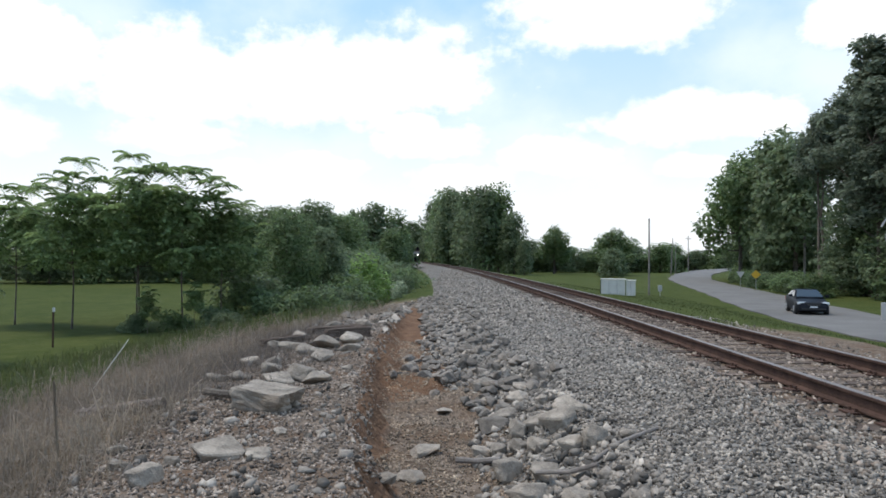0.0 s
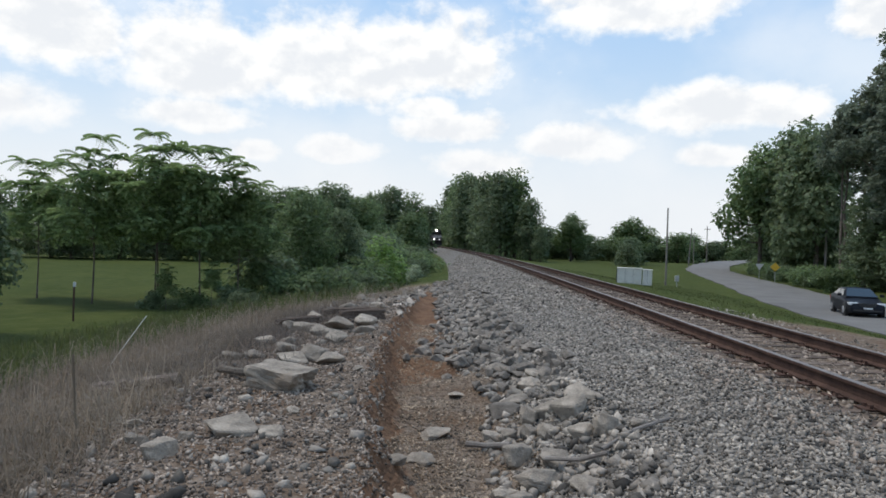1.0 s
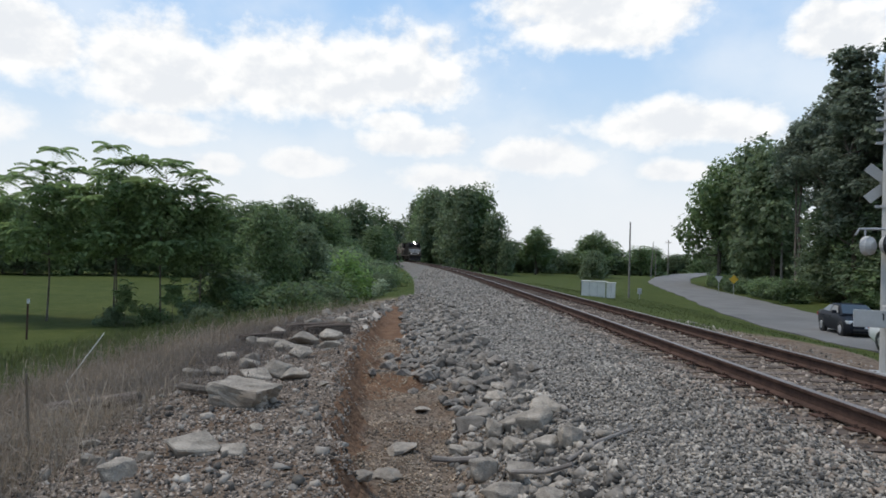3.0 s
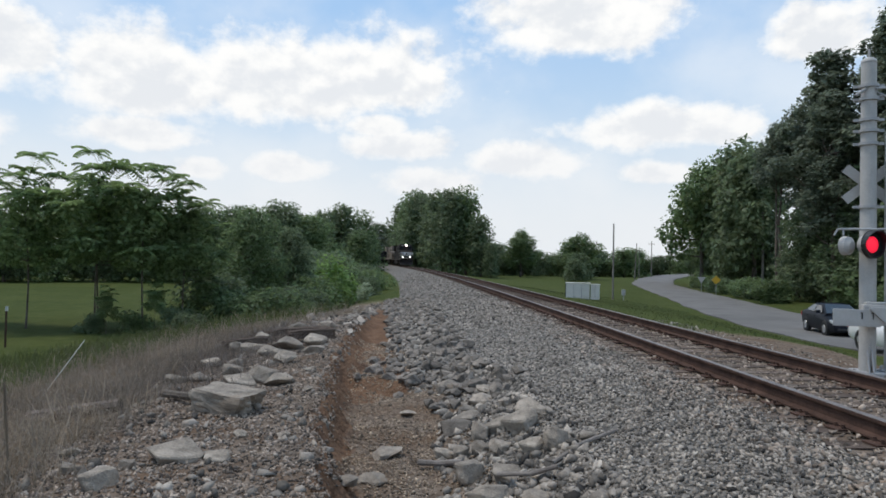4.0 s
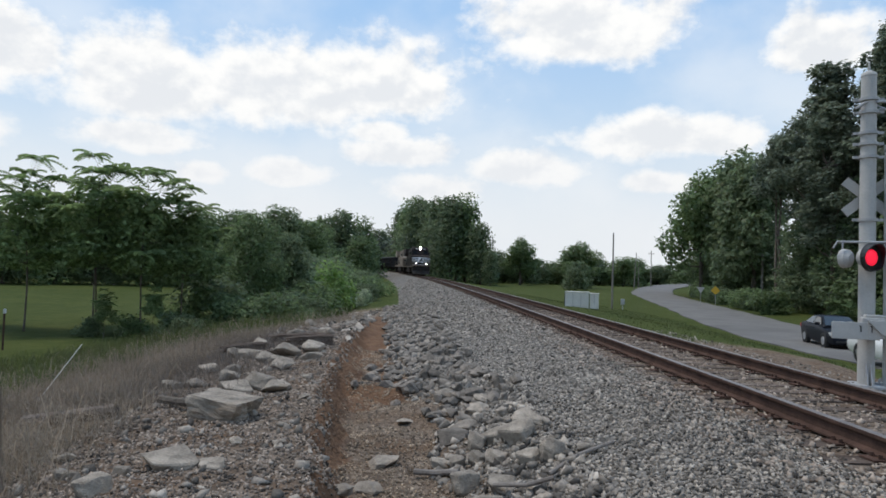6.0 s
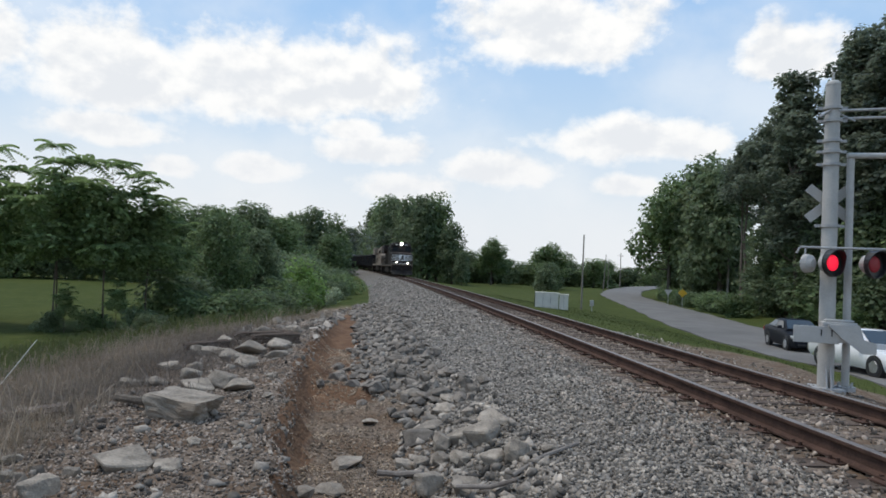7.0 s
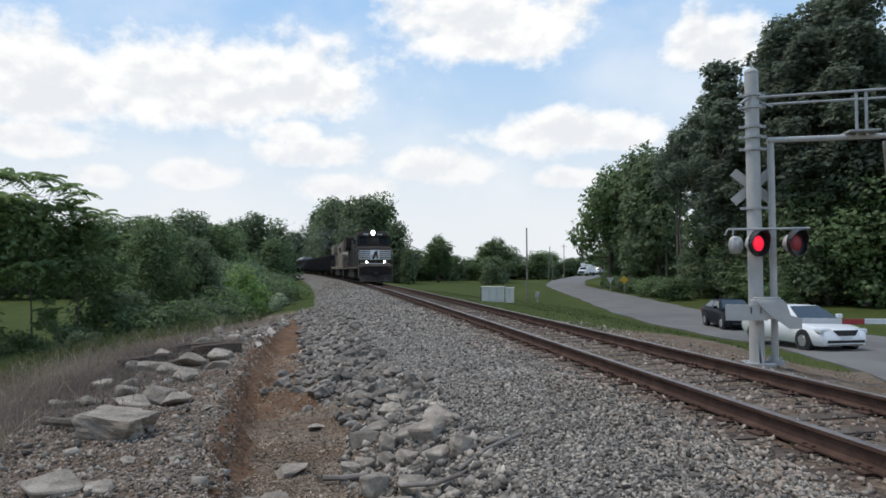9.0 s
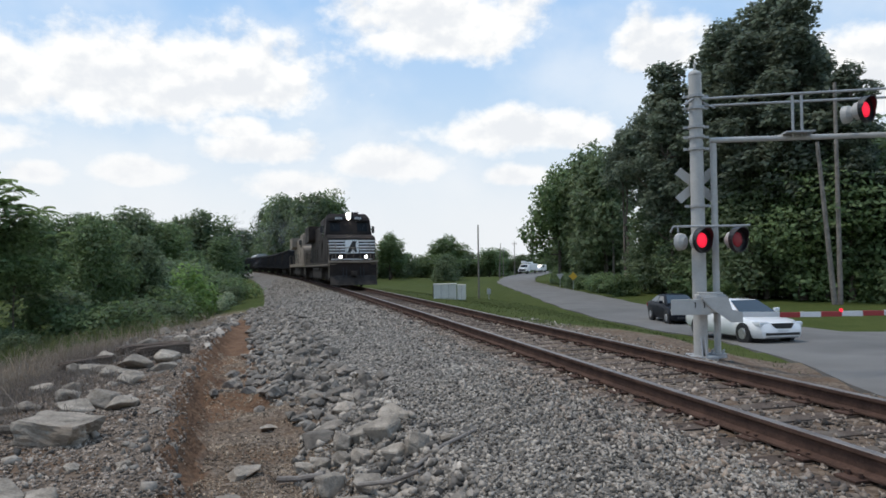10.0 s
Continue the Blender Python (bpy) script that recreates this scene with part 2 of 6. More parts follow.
def box(bm, x0, x1, y0, y1, z0, z1, bevel=0.0, m=None):
    r = bmesh.ops.create_cube(bm, size=1)
    vs = r["verts"]
    bmesh.ops.transform(bm, matrix=Matrix.LocRotScale(((x0 + x1) / 2, (y0 + y1) / 2, (z0 + z1) / 2), None, (x1 - x0, y1 - y0, z1 - z0)), verts=vs)
    if bevel:
        es = list({e for v in vs for e in v.link_edges})
        r = bmesh.ops.bevel(bm, geom=es, offset=bevel, segments=2, affect="EDGES", profile=0.6)
        vs = list({v for f in r["faces"] for v in f.verts} | {v for v in vs if v.is_valid})
    if m is not None:
        bmesh.ops.transform(bm, matrix=m, verts=vs)
    return vs


def tube(bm, a, b, r0, r1=None, n=8, caps=True):
    a, b = Vector(a), Vector(b)
    r1 = r0 if r1 is None else r1
    d = b - a
    m = Matrix.Translation((a + b) / 2) @ d.to_track_quat("Z", "Y").to_matrix().to_4x4()
    return bmesh.ops.create_cone(bm, cap_ends=caps, segments=n, radius1=r0, radius2=r1, depth=d.length, matrix=m)["verts"]


def prism(bm, profile, x0, x1, axis="x"):
    """Extrude a closed profile of (y, z) pairs from x0 to x1."""
    lo = [bm.verts.new((x0, p[0], p[1])) for p in profile]
    hi = [bm.verts.new((x1, p[0], p[1])) for p in profile]
    n = len(profile)
    bm.faces.new(lo)
    bm.faces.new(hi[::-1])
    for i in range(n):
        bm.faces.new((lo[i], hi[i], hi[(i + 1) % n], lo[(i + 1) % n]))
    return lo + hi


def stone_mesh(name, seed, material, corners=15, worn=0.035):
    """A broken stone about one metre across: the hull of random corners, edges knocked off."""
    r = random.Random(seed)
    bm = bmesh.new()
    for _ in range(corners):
        d = Vector((r.gauss(0, 1), r.gauss(0, 1), r.gauss(0, 1))).normalized()
        bm.verts.new(Vector((d.x * 0.55, d.y * 0.55, d.z * 0.5)) * r.uniform(0.8, 1.05))
    h = bmesh.ops.convex_hull(bm, input=bm.verts[:])
    bmesh.ops.delete(bm, geom=[g for g in h["geom_interior"] if isinstance(g, bmesh.types.BMVert)], context="VERTS")
    bmesh.ops.dissolve_limit(bm, angle_limit=0.30, verts=bm.verts[:], edges=bm.edges[:])
    if worn:
        bmesh.ops.bevel(bm, geom=bm.edges[:], offset=worn, segments=1, affect="EDGES")
    bmesh.ops.triangulate(bm, faces=bm.faces[:])
    if corners > 14:
        bmesh.ops.subdivide_edges(bm, edges=[e for e in bm.edges if e.calc_length() > 0.2], cuts=2, use_grid_fill=True)
        bmesh.ops.triangulate(bm, faces=bm.faces[:])
        for v in bm.verts:
            v.co += v.co.normalized() * (noise.noise(v.co * 4.0 + Vector((seed, 0, 0))) * 0.035 + noise.noise(v.co * 11.0 + Vector((0, seed, 0))) * 0.018)
    bmesh.ops.recalc_face_normals(bm, faces=bm.faces)
    return finish(name, bm, material)


# ---------------------------------------------------------------- the lie of the land
rng = np.random.default_rng(7)
RISE = 2.2e-5


def track_x(y):
    y = np.asarray(y, float)
    return 4.48 - np.where(y > 0, y * y / 2610.0, 0.0)


def track_z(y):
    y = np.asarray(y, float)
    return np.where(y > 0, RISE * np.minimum(y, 260.0) ** 2, 0.0)


ROAD = [(4.6, -13.0, -0.12), (6.9, -6.0, -0.2), (9.8, 1.0, -0.6), (13.6, 8.6, -1.15), (17.2, 15.0, -1.45), (19.4, 21.0, -1.62), (20.3, 28.0, -1.85),
        (21.6, 37.0, -1.9), (24.5, 50.0, -1.9), (28.6, 65.0, -1.9), (34.0, 87.0, -1.88), (40.0, 112.0, -1.65), (49.0, 135.0, -1.2), (62.0, 158.0, -0.65), (80.0, 178.0, -0.2), (112.0, 202.0, 0.2), (170.0, 235.0, 0.7)]


def smooth_line(pts, step):
    p = np.array(pts, float)
    s = np.concatenate([[0], np.cumsum(np.hypot(*np.diff(p[:, :2], axis=0).T))])
    q = np.arange(0, s[-1], step)
    out = np.stack([np.interp(q, s, p[:, i]) for i in range(p.shape[1])], 1)
    k = max(3, int(9 / step) | 1)
    pad = np.concatenate([np.repeat(out[:1], k // 2, 0), out, np.repeat(out[-1:], k // 2, 0)])
    ker = np.ones(k) / k
    return np.stack([np.convolve(pad[:, i], ker, "valid") for i in range(p.shape[1])], 1)


ROADLINE = smooth_line(ROAD, 1.5)
SIDE = smooth_line([(20.0, 20.5, -1.64), (26.0, 19.0, -1.75), (36.0, 14.0, -1.85), (70.0, 0.0, -1.9), (160.0, -30.0, -1.9)], 1.5)


def fbm(x, y, s, seed=0.0, octaves=3):
    """Cheap smooth noise from summed sines, about -1 to 1."""
    out, amp = 0.0, 1.0
    for o in range(octaves):
        k = s * 2.03 ** o
        a = seed * 1.7 + o * 2.1
        out = out + amp * (np.sin(x * k + 1.3 * np.sin(y * k * 0.83 + a) + a) * np.cos(y * k * 1.07 + 1.1 * np.sin(x * k * 0.77 - a) + 2.3 * a))
        amp *= 0.55
    return out / 1.6


def road_near(x, y):
    best, z = np.full(np.shape(x), 1e9), np.zeros(np.shape(x))
    for line in (ROADLINE, SIDE):
        for px, py, pz in line[::2]:
            d = np.hypot(x - px, y - py)
            z = np.where(d < best, pz, z)
            best = np.minimum(best, d)
    return best, z


def trench_left(y):
    return np.interp(y, [2, 4, 5.4, 6.6, 8.5, 11.2, 15.8, 24, 34], [-0.55, -0.72, -0.93, -1.12, -1.34, -1.56, -1.8, -1.9, -2.3]) + 0.11 * fbm(y, y * 0, 2.9, 3) + 0.05 * fbm(y, y * 0, 9.0, 3)


def trench_right(y):
    return np.interp(y, [2, 5, 8, 9.6, 10.6, 13, 20, 30, 40], [0.1, 0.02, 0.0, 0.15, -0.4, -0.85, -1.05, -1.75, -2.3]) + 0.09 * fbm(y, y * 0, 2.1, 5)


def ground_z(x, y):
    x, y = np.asarray(x, float), np.asarray(y, float)
    u = x - track_x(y)
    tz = track_z(y)
    right = np.interp(u, [0, 1.45, 1.9, 3.2, 4.6, 6.5, 9.0, 12.0, 16.0, 40.0], [-0.20, -0.205, -0.34, -0.70, -0.84, -0.92, -1.3, -1.62, -1.9, -1.9])
    left = np.interp(-u, [0, 1.0, 1.3, 1.6, 2.2, 3.2, 4.4, 6.2, 7.6, 10.6, 14.5, 40.0], [-0.20, -0.20, -0.195, -0.18, -0.22, -0.42, -0.46, -0.40, -0.45, -0.95, -1.6, -1.6])
    far_left = np.interp(-u, [0, 1.0, 1.3, 1.6, 2.2, 3.2, 4.6, 8.0, 12.0, 40.0], [-0.20, -0.20, -0.195, -0.18, -0.22, -0.45, -0.85, -1.35, -1.6, -1.6])
    k = np.clip((y - 18) / 14, 0, 1)
    left = left * (1 - k) + far_left * k
    z = np.where(u > 0, right, left)
    # washed-out gully beside the ballast
    xl, xr = trench_left(y), trench_right(y)
    deep = np.clip((y - 1.2) / 2.5, 0, 1) * np.clip((36 - y) / 14, 0, 1)
    floor = -0.93 + 0.05 * fbm(x, y, 2.2, 1) + 0.17 * np.clip((y - 10.9 - 0.35 * fbm(x, y * 0, 2.0, 9)) / 0.25, 0, 1)
    wl = np.clip((x - xl) / (0.36 + 0.12 * fbm(x, y, 1.7, 8)), 0, 1)
    wr = np.clip((xr + 1.25 - x) / 1.25, 0, 1)
    w = np.minimum(wl ** 0.8, wr ** 0.9) * deep
    z = np.where(u < -1.6, z * (1 - w) + np.minimum(z, floor) * w, z)
    # a slump from the ballast side
    z = z + 0.14 * np.exp(-((x - 0.1) / 0.45) ** 2 - ((y - 9.9) / 0.5) ** 2) * deep
    # embankment follows the grade, falling back to the plain away from it
    z = z + tz * np.clip(1.3 - np.abs(u) / 22, 0, 1)
    # small unevenness
    rough = np.clip((np.abs(u) - 1.3) / 1.5, 0, 1)
    z = z + rough * (0.030 * fbm(x, y, 1.9, 2) + 0.016 * fbm(x, y, 6.1, 4)) + np.clip((np.abs(u) - 12) / 20, 0, 1) * 0.12 * fbm(x, y, 0.12, 6)
    d, rz = road_near(x, y)
    b = np.clip((d - 3.7) / 3.0, 0, 1)
    b = b * b * (3 - 2 * b)
    inside = d < 60
    z = np.where(inside & (np.abs(u) > 1.7), z * b + (rz - 0.07) * (1 - b), z)
    # gentle rise of the far country
    r = np.hypot(x, y)
    return z + np.clip((r - 240) / 900, 0, 1) ** 1.5 * 14


def gz(x, y):
    return float(ground_z(x, y))


def spaced(a, b, fine, grow, far):
    """Coordinates fine between a and b, widening outwards to far."""
    mid = list(np.arange(a, b, fine))
    hi, lo, s = [b], [a], fine
    while hi[-1] < far:
        s *= grow
        hi.append(hi[-1] + s)
    s = fine
    while lo[-1] > -far:
        s *= grow
        lo.append(lo[-1] - s)
    return np.array(lo[:0:-1] + mid + hi)


def ground_material():
    m = bpy.data.materials.new("ground")
    m.use_nodes = True
    nt = m.node_tree
    b = nt.nodes["Principled BSDF"]
    b.inputs["Roughness"].default_value = 0.95
    b.inputs["Specular IOR Level"].default_value = 0.06
    N, wire = nt.nodes.new, nt.links.new
    tc, at, sep = N("ShaderNodeTexCoord"), N("ShaderNodeAttribute"), N("ShaderNodeSeparateColor")
    at.attribute_name = "zone"
    wire(at.outputs["Color"], sep.inputs[0])

    def nz(scale, detail=6):
        n = N("ShaderNodeTexNoise")
        n.inputs["Scale"].default_value, n.inputs["Detail"].default_value = scale, detail
        wire(tc.outputs["Object"], n.inputs["Vector"])
        return n.outputs["Fac"]

    def mix(f, a, c):
        n = N("ShaderNodeMix")
        n.data_type = "RGBA"
        wire(f, n.inputs[0])
        for i, v in ((6, a), (7, c)):
            if isinstance(v, tuple):
                n.inputs[i].default_value = (*v, 1)
            else:
                wire(v, n.inputs[i])
        return n.outputs[2]

    def rng_(v, a, c):
        n = N("ShaderNodeMapRange")
        n.inputs[1].default_value, n.inputs[2].default_value = a, c
        wire(v, n.inputs[0])
        return n.outputs[0]

    def math(kind, a, c):
        n = N("ShaderNodeMath")
        n.operation = kind
        for i, v in enumerate((a, c)):
            if isinstance(v, (int, float)):
                n.inputs[i].default_value = v
            else:
                wire(v, n.inputs[i])
        return n.outputs[0]

    big, mid, fine = nz(0.25), nz(1.7), nz(30, 4)
    vor = N("ShaderNodeTexVoronoi")
    vor.inputs["Scale"].default_value = 17
    wire(tc.outputs["Object"], vor.inputs["Vector"])
    vs = N("ShaderNodeSeparateColor")
    wire(vor.outputs["Color"], vs.inputs[0])
    pebble = rng_(vs.outputs[0], 0.0, 1.0)
    grass = mix(rng_(big, 0.3, 0.7), (0.043, 0.060, 0.016), (0.068, 0.083, 0.024))
    grass = mix(rng_(mid, 0.45, 0.75), grass, (0.078, 0.092, 0.028))
    dry = mix(rng_(mid, 0.3, 0.7), (0.13, 0.10, 0.07), (0.25, 0.20, 0.145))
    stone = mix(pebble, (0.078, 0.072, 0.064), (0.235, 0.217, 0.193))
    bank = mix(pebble, (0.085, 0.064, 0.048), (0.235, 0.188, 0.148))
    bank = mix(rng_(mid, 0.42, 0.68), bank, (0.135, 0.09, 0.06))
    clay = mix(rng_(nz(3.0), 0.3, 0.7), (0.112, 0.064, 0.041), (0.19, 0.114, 0.070))
    clay = mix(rng_(fine, 0.6, 0.85), clay, (0.30, 0.215, 0.14))
    wob = math("MULTIPLY", math("SUBTRACT", nz(4.0, 8), 0.5), 0.9)

    def zone(s):
        return rng_(math("ADD", s, wob), 0.35, 0.65)

    col = mix(zone(sep.outputs[2]), grass, dry)
    col = mix(zone(at.outputs["Alpha"]), col, bank)
    col = mix(zone(sep.outputs[0]), col, stone)
    col = mix(zone(sep.outputs[1]), col, clay)
    wire(col, b.inputs["Base Color"])
    bp = N("ShaderNodeBump")
    bp.inputs["Strength"].default_value, bp.inputs["Distance"].default_value = 0.8, 0.05
    wire(math("ADD", math("MULTIPLY", vor.outputs["Distance"], -0.7), math("MULTIPLY", fine, 0.6)), bp.inputs["Height"])
    wire(bp.outputs[0], b.inputs["Normal"])
    return m


def zones(x, y):
    """Weights of ballast, clay, dry grass and stony bank at a place."""
    u = x - track_x(y)
    xl, xr = trench_left(y), trench_right(y)
    k = np.clip((y - 26) / 16, 0, 1)
    edge = (xr + 0.15) * (1 - k) + (track_x(y) - 5.4) * k
    ballast = np.clip((x - edge) / 0.5, 0, 1) * (u < 0) + (u >= 0) * np.clip((2.7 - u) / 0.6, 0, 1)
    deep = np.clip((y - 1.5) / 2, 0, 1) * np.clip((34 - y) / 10, 0, 1)
    far = np.clip((y - 9.8) / 3, 0, 1)
    clay = np.clip((x - xl + 0.10) / 0.12, 0, 1) * np.clip((np.minimum(xr + 0.45, xl + 0.50 + 3 * far) - x) / 0.35, 0, 1) * deep
    bank_edge = np.interp(y, [0, 4, 7, 10.6, 14, 17, 24, 31], [-2.9, -3.1, -3.4, -4.2, -4.4, -4.1, -3.3, -2.6])
    bank = np.clip((x - bank_edge + 0.3) / 0.6, 0, 1) * (x < xr + 0.7) * (u < -2) * np.clip((34 - y) / 6, 0, 1)
    dry = np.clip((x - bank_edge + 3.6) / 1.6, 0, 1) * (u < -2) * np.clip((44 - y) / 12, 0, 1)
    dirt = (u > 2.2) * np.clip((np.interp(y, [12, 22], [10.5, 6.5]) - u) / 1.5, 0, 1) * np.clip((25 - y) / 6, 0, 1)
    crib = np.clip((1.5 - np.abs(u)) / 0.3, 0, 1)
    return ballast * (1 - crib), clay, np.maximum(dry, dirt * 0.9), np.maximum.reduce([bank, dirt * 0.75, crib])


def build_ground():
    xs = spaced(-5.0, 4.2, 0.10, 1.10, 2600)
    ys = spaced(2.0, 16.0, 0.12, 1.07, 2600)
    X, Y = np.meshgrid(xs, ys)
    Z = ground_z(X, Y)
    nx, ny = len(xs), len(ys)
    i = np.arange(nx * ny).reshape(ny, nx)
    F = np.stack([i[:-1, :-1], i[:-1, 1:], i[1:, 1:], i[1:, :-1]], -1).reshape(-1, 4)
    me = quick("ground", np.stack([X, Y, Z], -1).reshape(-1, 3), F, ground_material(), True)
    a = me.color_attributes.new("zone", "FLOAT_COLOR", "POINT")
    a.data.foreach_set("color", np.stack(zones(X, Y), -1).astype(np.float32).ravel())
    tagged(new("ground", me), "uneven grassy ground with a stony washed-out railway bank", "ground", kind="structure")


def road_strip(name, line, half, label):
    bm = bmesh.new()
    d = np.gradient(line[:, :2], axis=0)
    d /= np.hypot(*d.T)[:, None]
    prev = None
    for (x, y, z), (dx, dy) in zip(line, d):
        row = []
        for k, dz in ((-1.0, -0.12), (-1.0, -0.012), (-0.55, 0.03), (0, 0.055), (0.55, 0.03), (1.0, -0.012), (1.0, -0.12)):
            w = half * k + (0.12 * math.sin(y * 0.7 + k) if abs(k) == 1 else 0)
            row.append(bm.verts.new((x + dy * w, y - dx * w, z + dz)))
        if prev:
            for a in range(6):
                bm.faces.new((prev[a], row[a], row[a + 1], prev[a + 1]))
        prev = row
    bmesh.ops.recalc_face_normals(bm, faces=bm.faces)
    return tagged(part(name, bm, M["asphalt"], smooth=False), label, "road", kind="structure")


build_ground()
road_strip("road", ROADLINE, 3.5, "worn grey asphalt country road curving past the trees")
side = road_strip("side_road", SIDE, 3.3, "grey asphalt side road joining at the crossing")
side.location.z = -0.012

# ---------------------------------------------------------------- railway track


def line_table():
    y = np.arange(-40.0, 520.0, 0.5)
    x, z = track_x(y), track_z(y)
    s = np.concatenate([[0], np.cumsum(np.hypot(np.diff(x), np.diff(y)))])
    s -= np.interp(0, y, s)
    return y, x, z, s


LY, LX, LZ, LS = line_table()


def on_track(s, z=0.0):
    """Pose on the track's middle, s metres along it from abreast of the camera; y runs along the rails."""
    y = np.interp(s, LS, LY)
    a = math.degrees(math.atan2(float(track_x(y + 0.5) - track_x(y - 0.5)), 1.0))
    return pose(float(track_x(y)), float(y), float(track_z(y)) + z, 0, 0, -a)


def build_rail(track, off):
    prof = [(-0.07, -0.17), (0.07, -0.17), (0.07, -0.155), (0.012, -0.135), (0.010, -0.05), (0.036, -0.036), (0.036, -0.006), (0.026, 0.0),
            (-0.026, 0.0), (-0.036, -0.006), (-0.036, -0.036), (-0.010, -0.05), (-0.012, -0.135), (-0.07, -0.155)]
    bm = bmesh.new()
    prev = None
    for s in list(np.arange(-35, 60, 1.5)) + list(np.arange(60, 480, 6.0)):
        m = on_track(s)
        row = [bm.verts.new(m @ Vector((off + a, 0, b))) for a, b in prof]
        if prev:
            for i in range(len(prof)):
                f = bm.faces.new((prev[i], prev[(i + 1) % 14], row[(i + 1) % 14], row[i]))
                f.material_index = 1 if i in (6, 7, 8) else 0
        prev = row
    bmesh.ops.recalc_face_normals(bm, faces=bm.faces)
    part("rail", bm, [M["rust"], M["railtop"]], track, "rusty steel rail with a worn bright head")


def tie_shape(seed):
    r = random.Random(seed)
    bm = bmesh.new()
    box(bm, -1.3, 1.3, -0.115, 0.115, -0.36, -0.185, 0.012)
    for v in bm.verts:
        v.co += Vector((r.uniform(-0.02, 0.02), r.uniform(-0.01, 0.01), r.uniform(-0.008, 0.004)))
    return finish("tie", bm, M["tie"])


def plate_shape():
    bm = bmesh.new()
    box(bm, -0.18, 0.18, -0.09, 0.09, -0.186, -0.171)
    for sx in (-0.1, 0.1):
        for sy in (-0.05, 0.05):
            tube(bm, (sx, sy, -0.18), (sx, sy, -0.135), 0.014, 0.018, 5)
    return finish("tie_plate", bm, M["rust"])


def build_track():
    track = tagged(new("railway_track"), "single railway track with rusty rails on timber ties", "railway track", kind="structure")
    build_rail(track, -0.7525)
    build_rail(track, 0.7525)
    ties, plate = [tie_shape(i) for i in range(5)], plate_shape()
    r = random.Random(3)
    s = -12.0
    for i in range(300):
        m = on_track(s) @ pose(r.uniform(-0.06, 0.06), 0, r.uniform(-0.008, 0.004), 0, 0, r.uniform(-1.5, 1.5))
        t = share("tie", ties[i % 5], track, m)
        if -2 < s < 40:
            for sx in (-0.7525, 0.7525):
                share("tie_plate", plate, t, pose(sx, 0, 0.004))
        s += 0.52
    bm = bmesh.new()
    while s < 330:
        box(bm, -1.3, 1.3, -0.115, 0.115, -0.36, -0.19, 0, on_track(s))
        s += 0.52
    tagged(part("distant_ties", bm, M["tie"], track), kind="stuff")


build_track()

# ---------------------------------------------------------------- trees and bushes


def leaf_cloud(r, blobs, n, size, shell=0.5):
    """Leaves as small folded rhombs, thickest towards the outside of uneven clumps."""
    vol = np.array([b[3] * b[4] * b[5] for b in blobs]) ** 0.72
    pick = r.choice(len(blobs), n, p=vol / vol.sum())
    B = np.array(blobs)[pick]
    d = r.normal(size=(n, 3))
    d /= np.linalg.norm(d, axis=1)[:, None]
    lump = 1 + 0.28 * np.sin(d[:, 0] * 5 + pick) * np.sin(d[:, 1] * 6 + 2 * pick) + 0.16 * np.sin(d[:, 2] * 11 + pick * 3.0)
    rad = (shell + (1 - shell) * r.random(n) ** 0.6) * lump * r.uniform(0.86, 1.1, n)
    c = B[:, :3] + d * B[:, 3:6] * rad[:, None]
    up = 0.6 * d + np.array([0, 0, 0.75]) + 0.5 * r.normal(size=(n, 3))
    a = np.cross(up, r.normal(size=(n, 3)))
    a /= np.linalg.norm(a, axis=1)[:, None] + 1e-9
    b = np.cross(up, a)
    b /= np.linalg.norm(b, axis=1)[:, None] + 1e-9
    s = size * r.uniform(0.55, 1.35, n)[:, None]
    V = np.stack([c - a * s * 0.6, c + b * s * 0.36, c + a * s * 0.6, c - b * s * 0.36], 1)
    return V.reshape(-1, 3)


def quads(V):
    return np.arange(len(V)).reshape(-1, 4)


def trunk_mesh(name, blobs, height, radius, seed, material, lean=0.0):
    r = random.Random(seed)
    bm = bmesh.new()
    spine = [Vector((lean * h * h / height + 0.04 * height * math.sin(h * 0.9 + seed) * h / height * 0.5, 0.03 * height * math.sin(h * 0.6 + 2 * seed) * h / height, h)) for h in np.linspace(-0.25, height * 0.82, 7)]
    for i in range(6):
        k0, k1 = 1 - i / 6 * 0.8, 1 - (i + 1) / 6 * 0.8
        tube(bm, spine[i], spine[i + 1], radius * k0 * (1.25 if i == 0 else 1), radius * k1, 8, i == 0)
    for b in blobs:
        tgt = Vector(b[:3])
        base = min(spine[1:], key=lambda p: (p - tgt).length + 3 * max(0, p.z - tgt.z))
        mid = base.lerp(tgt, 0.5) + Vector((r.uniform(-0.2, 0.2), r.uniform(-0.2, 0.2), -0.12 * (tgt - base).length))
        tube(bm, base, mid, radius * 0.36, radius * 0.22, 5, False)
        tube(bm, mid, tgt, radius * 0.22, radius * 0.07, 5, False)
    return finish(name, bm, material, True)


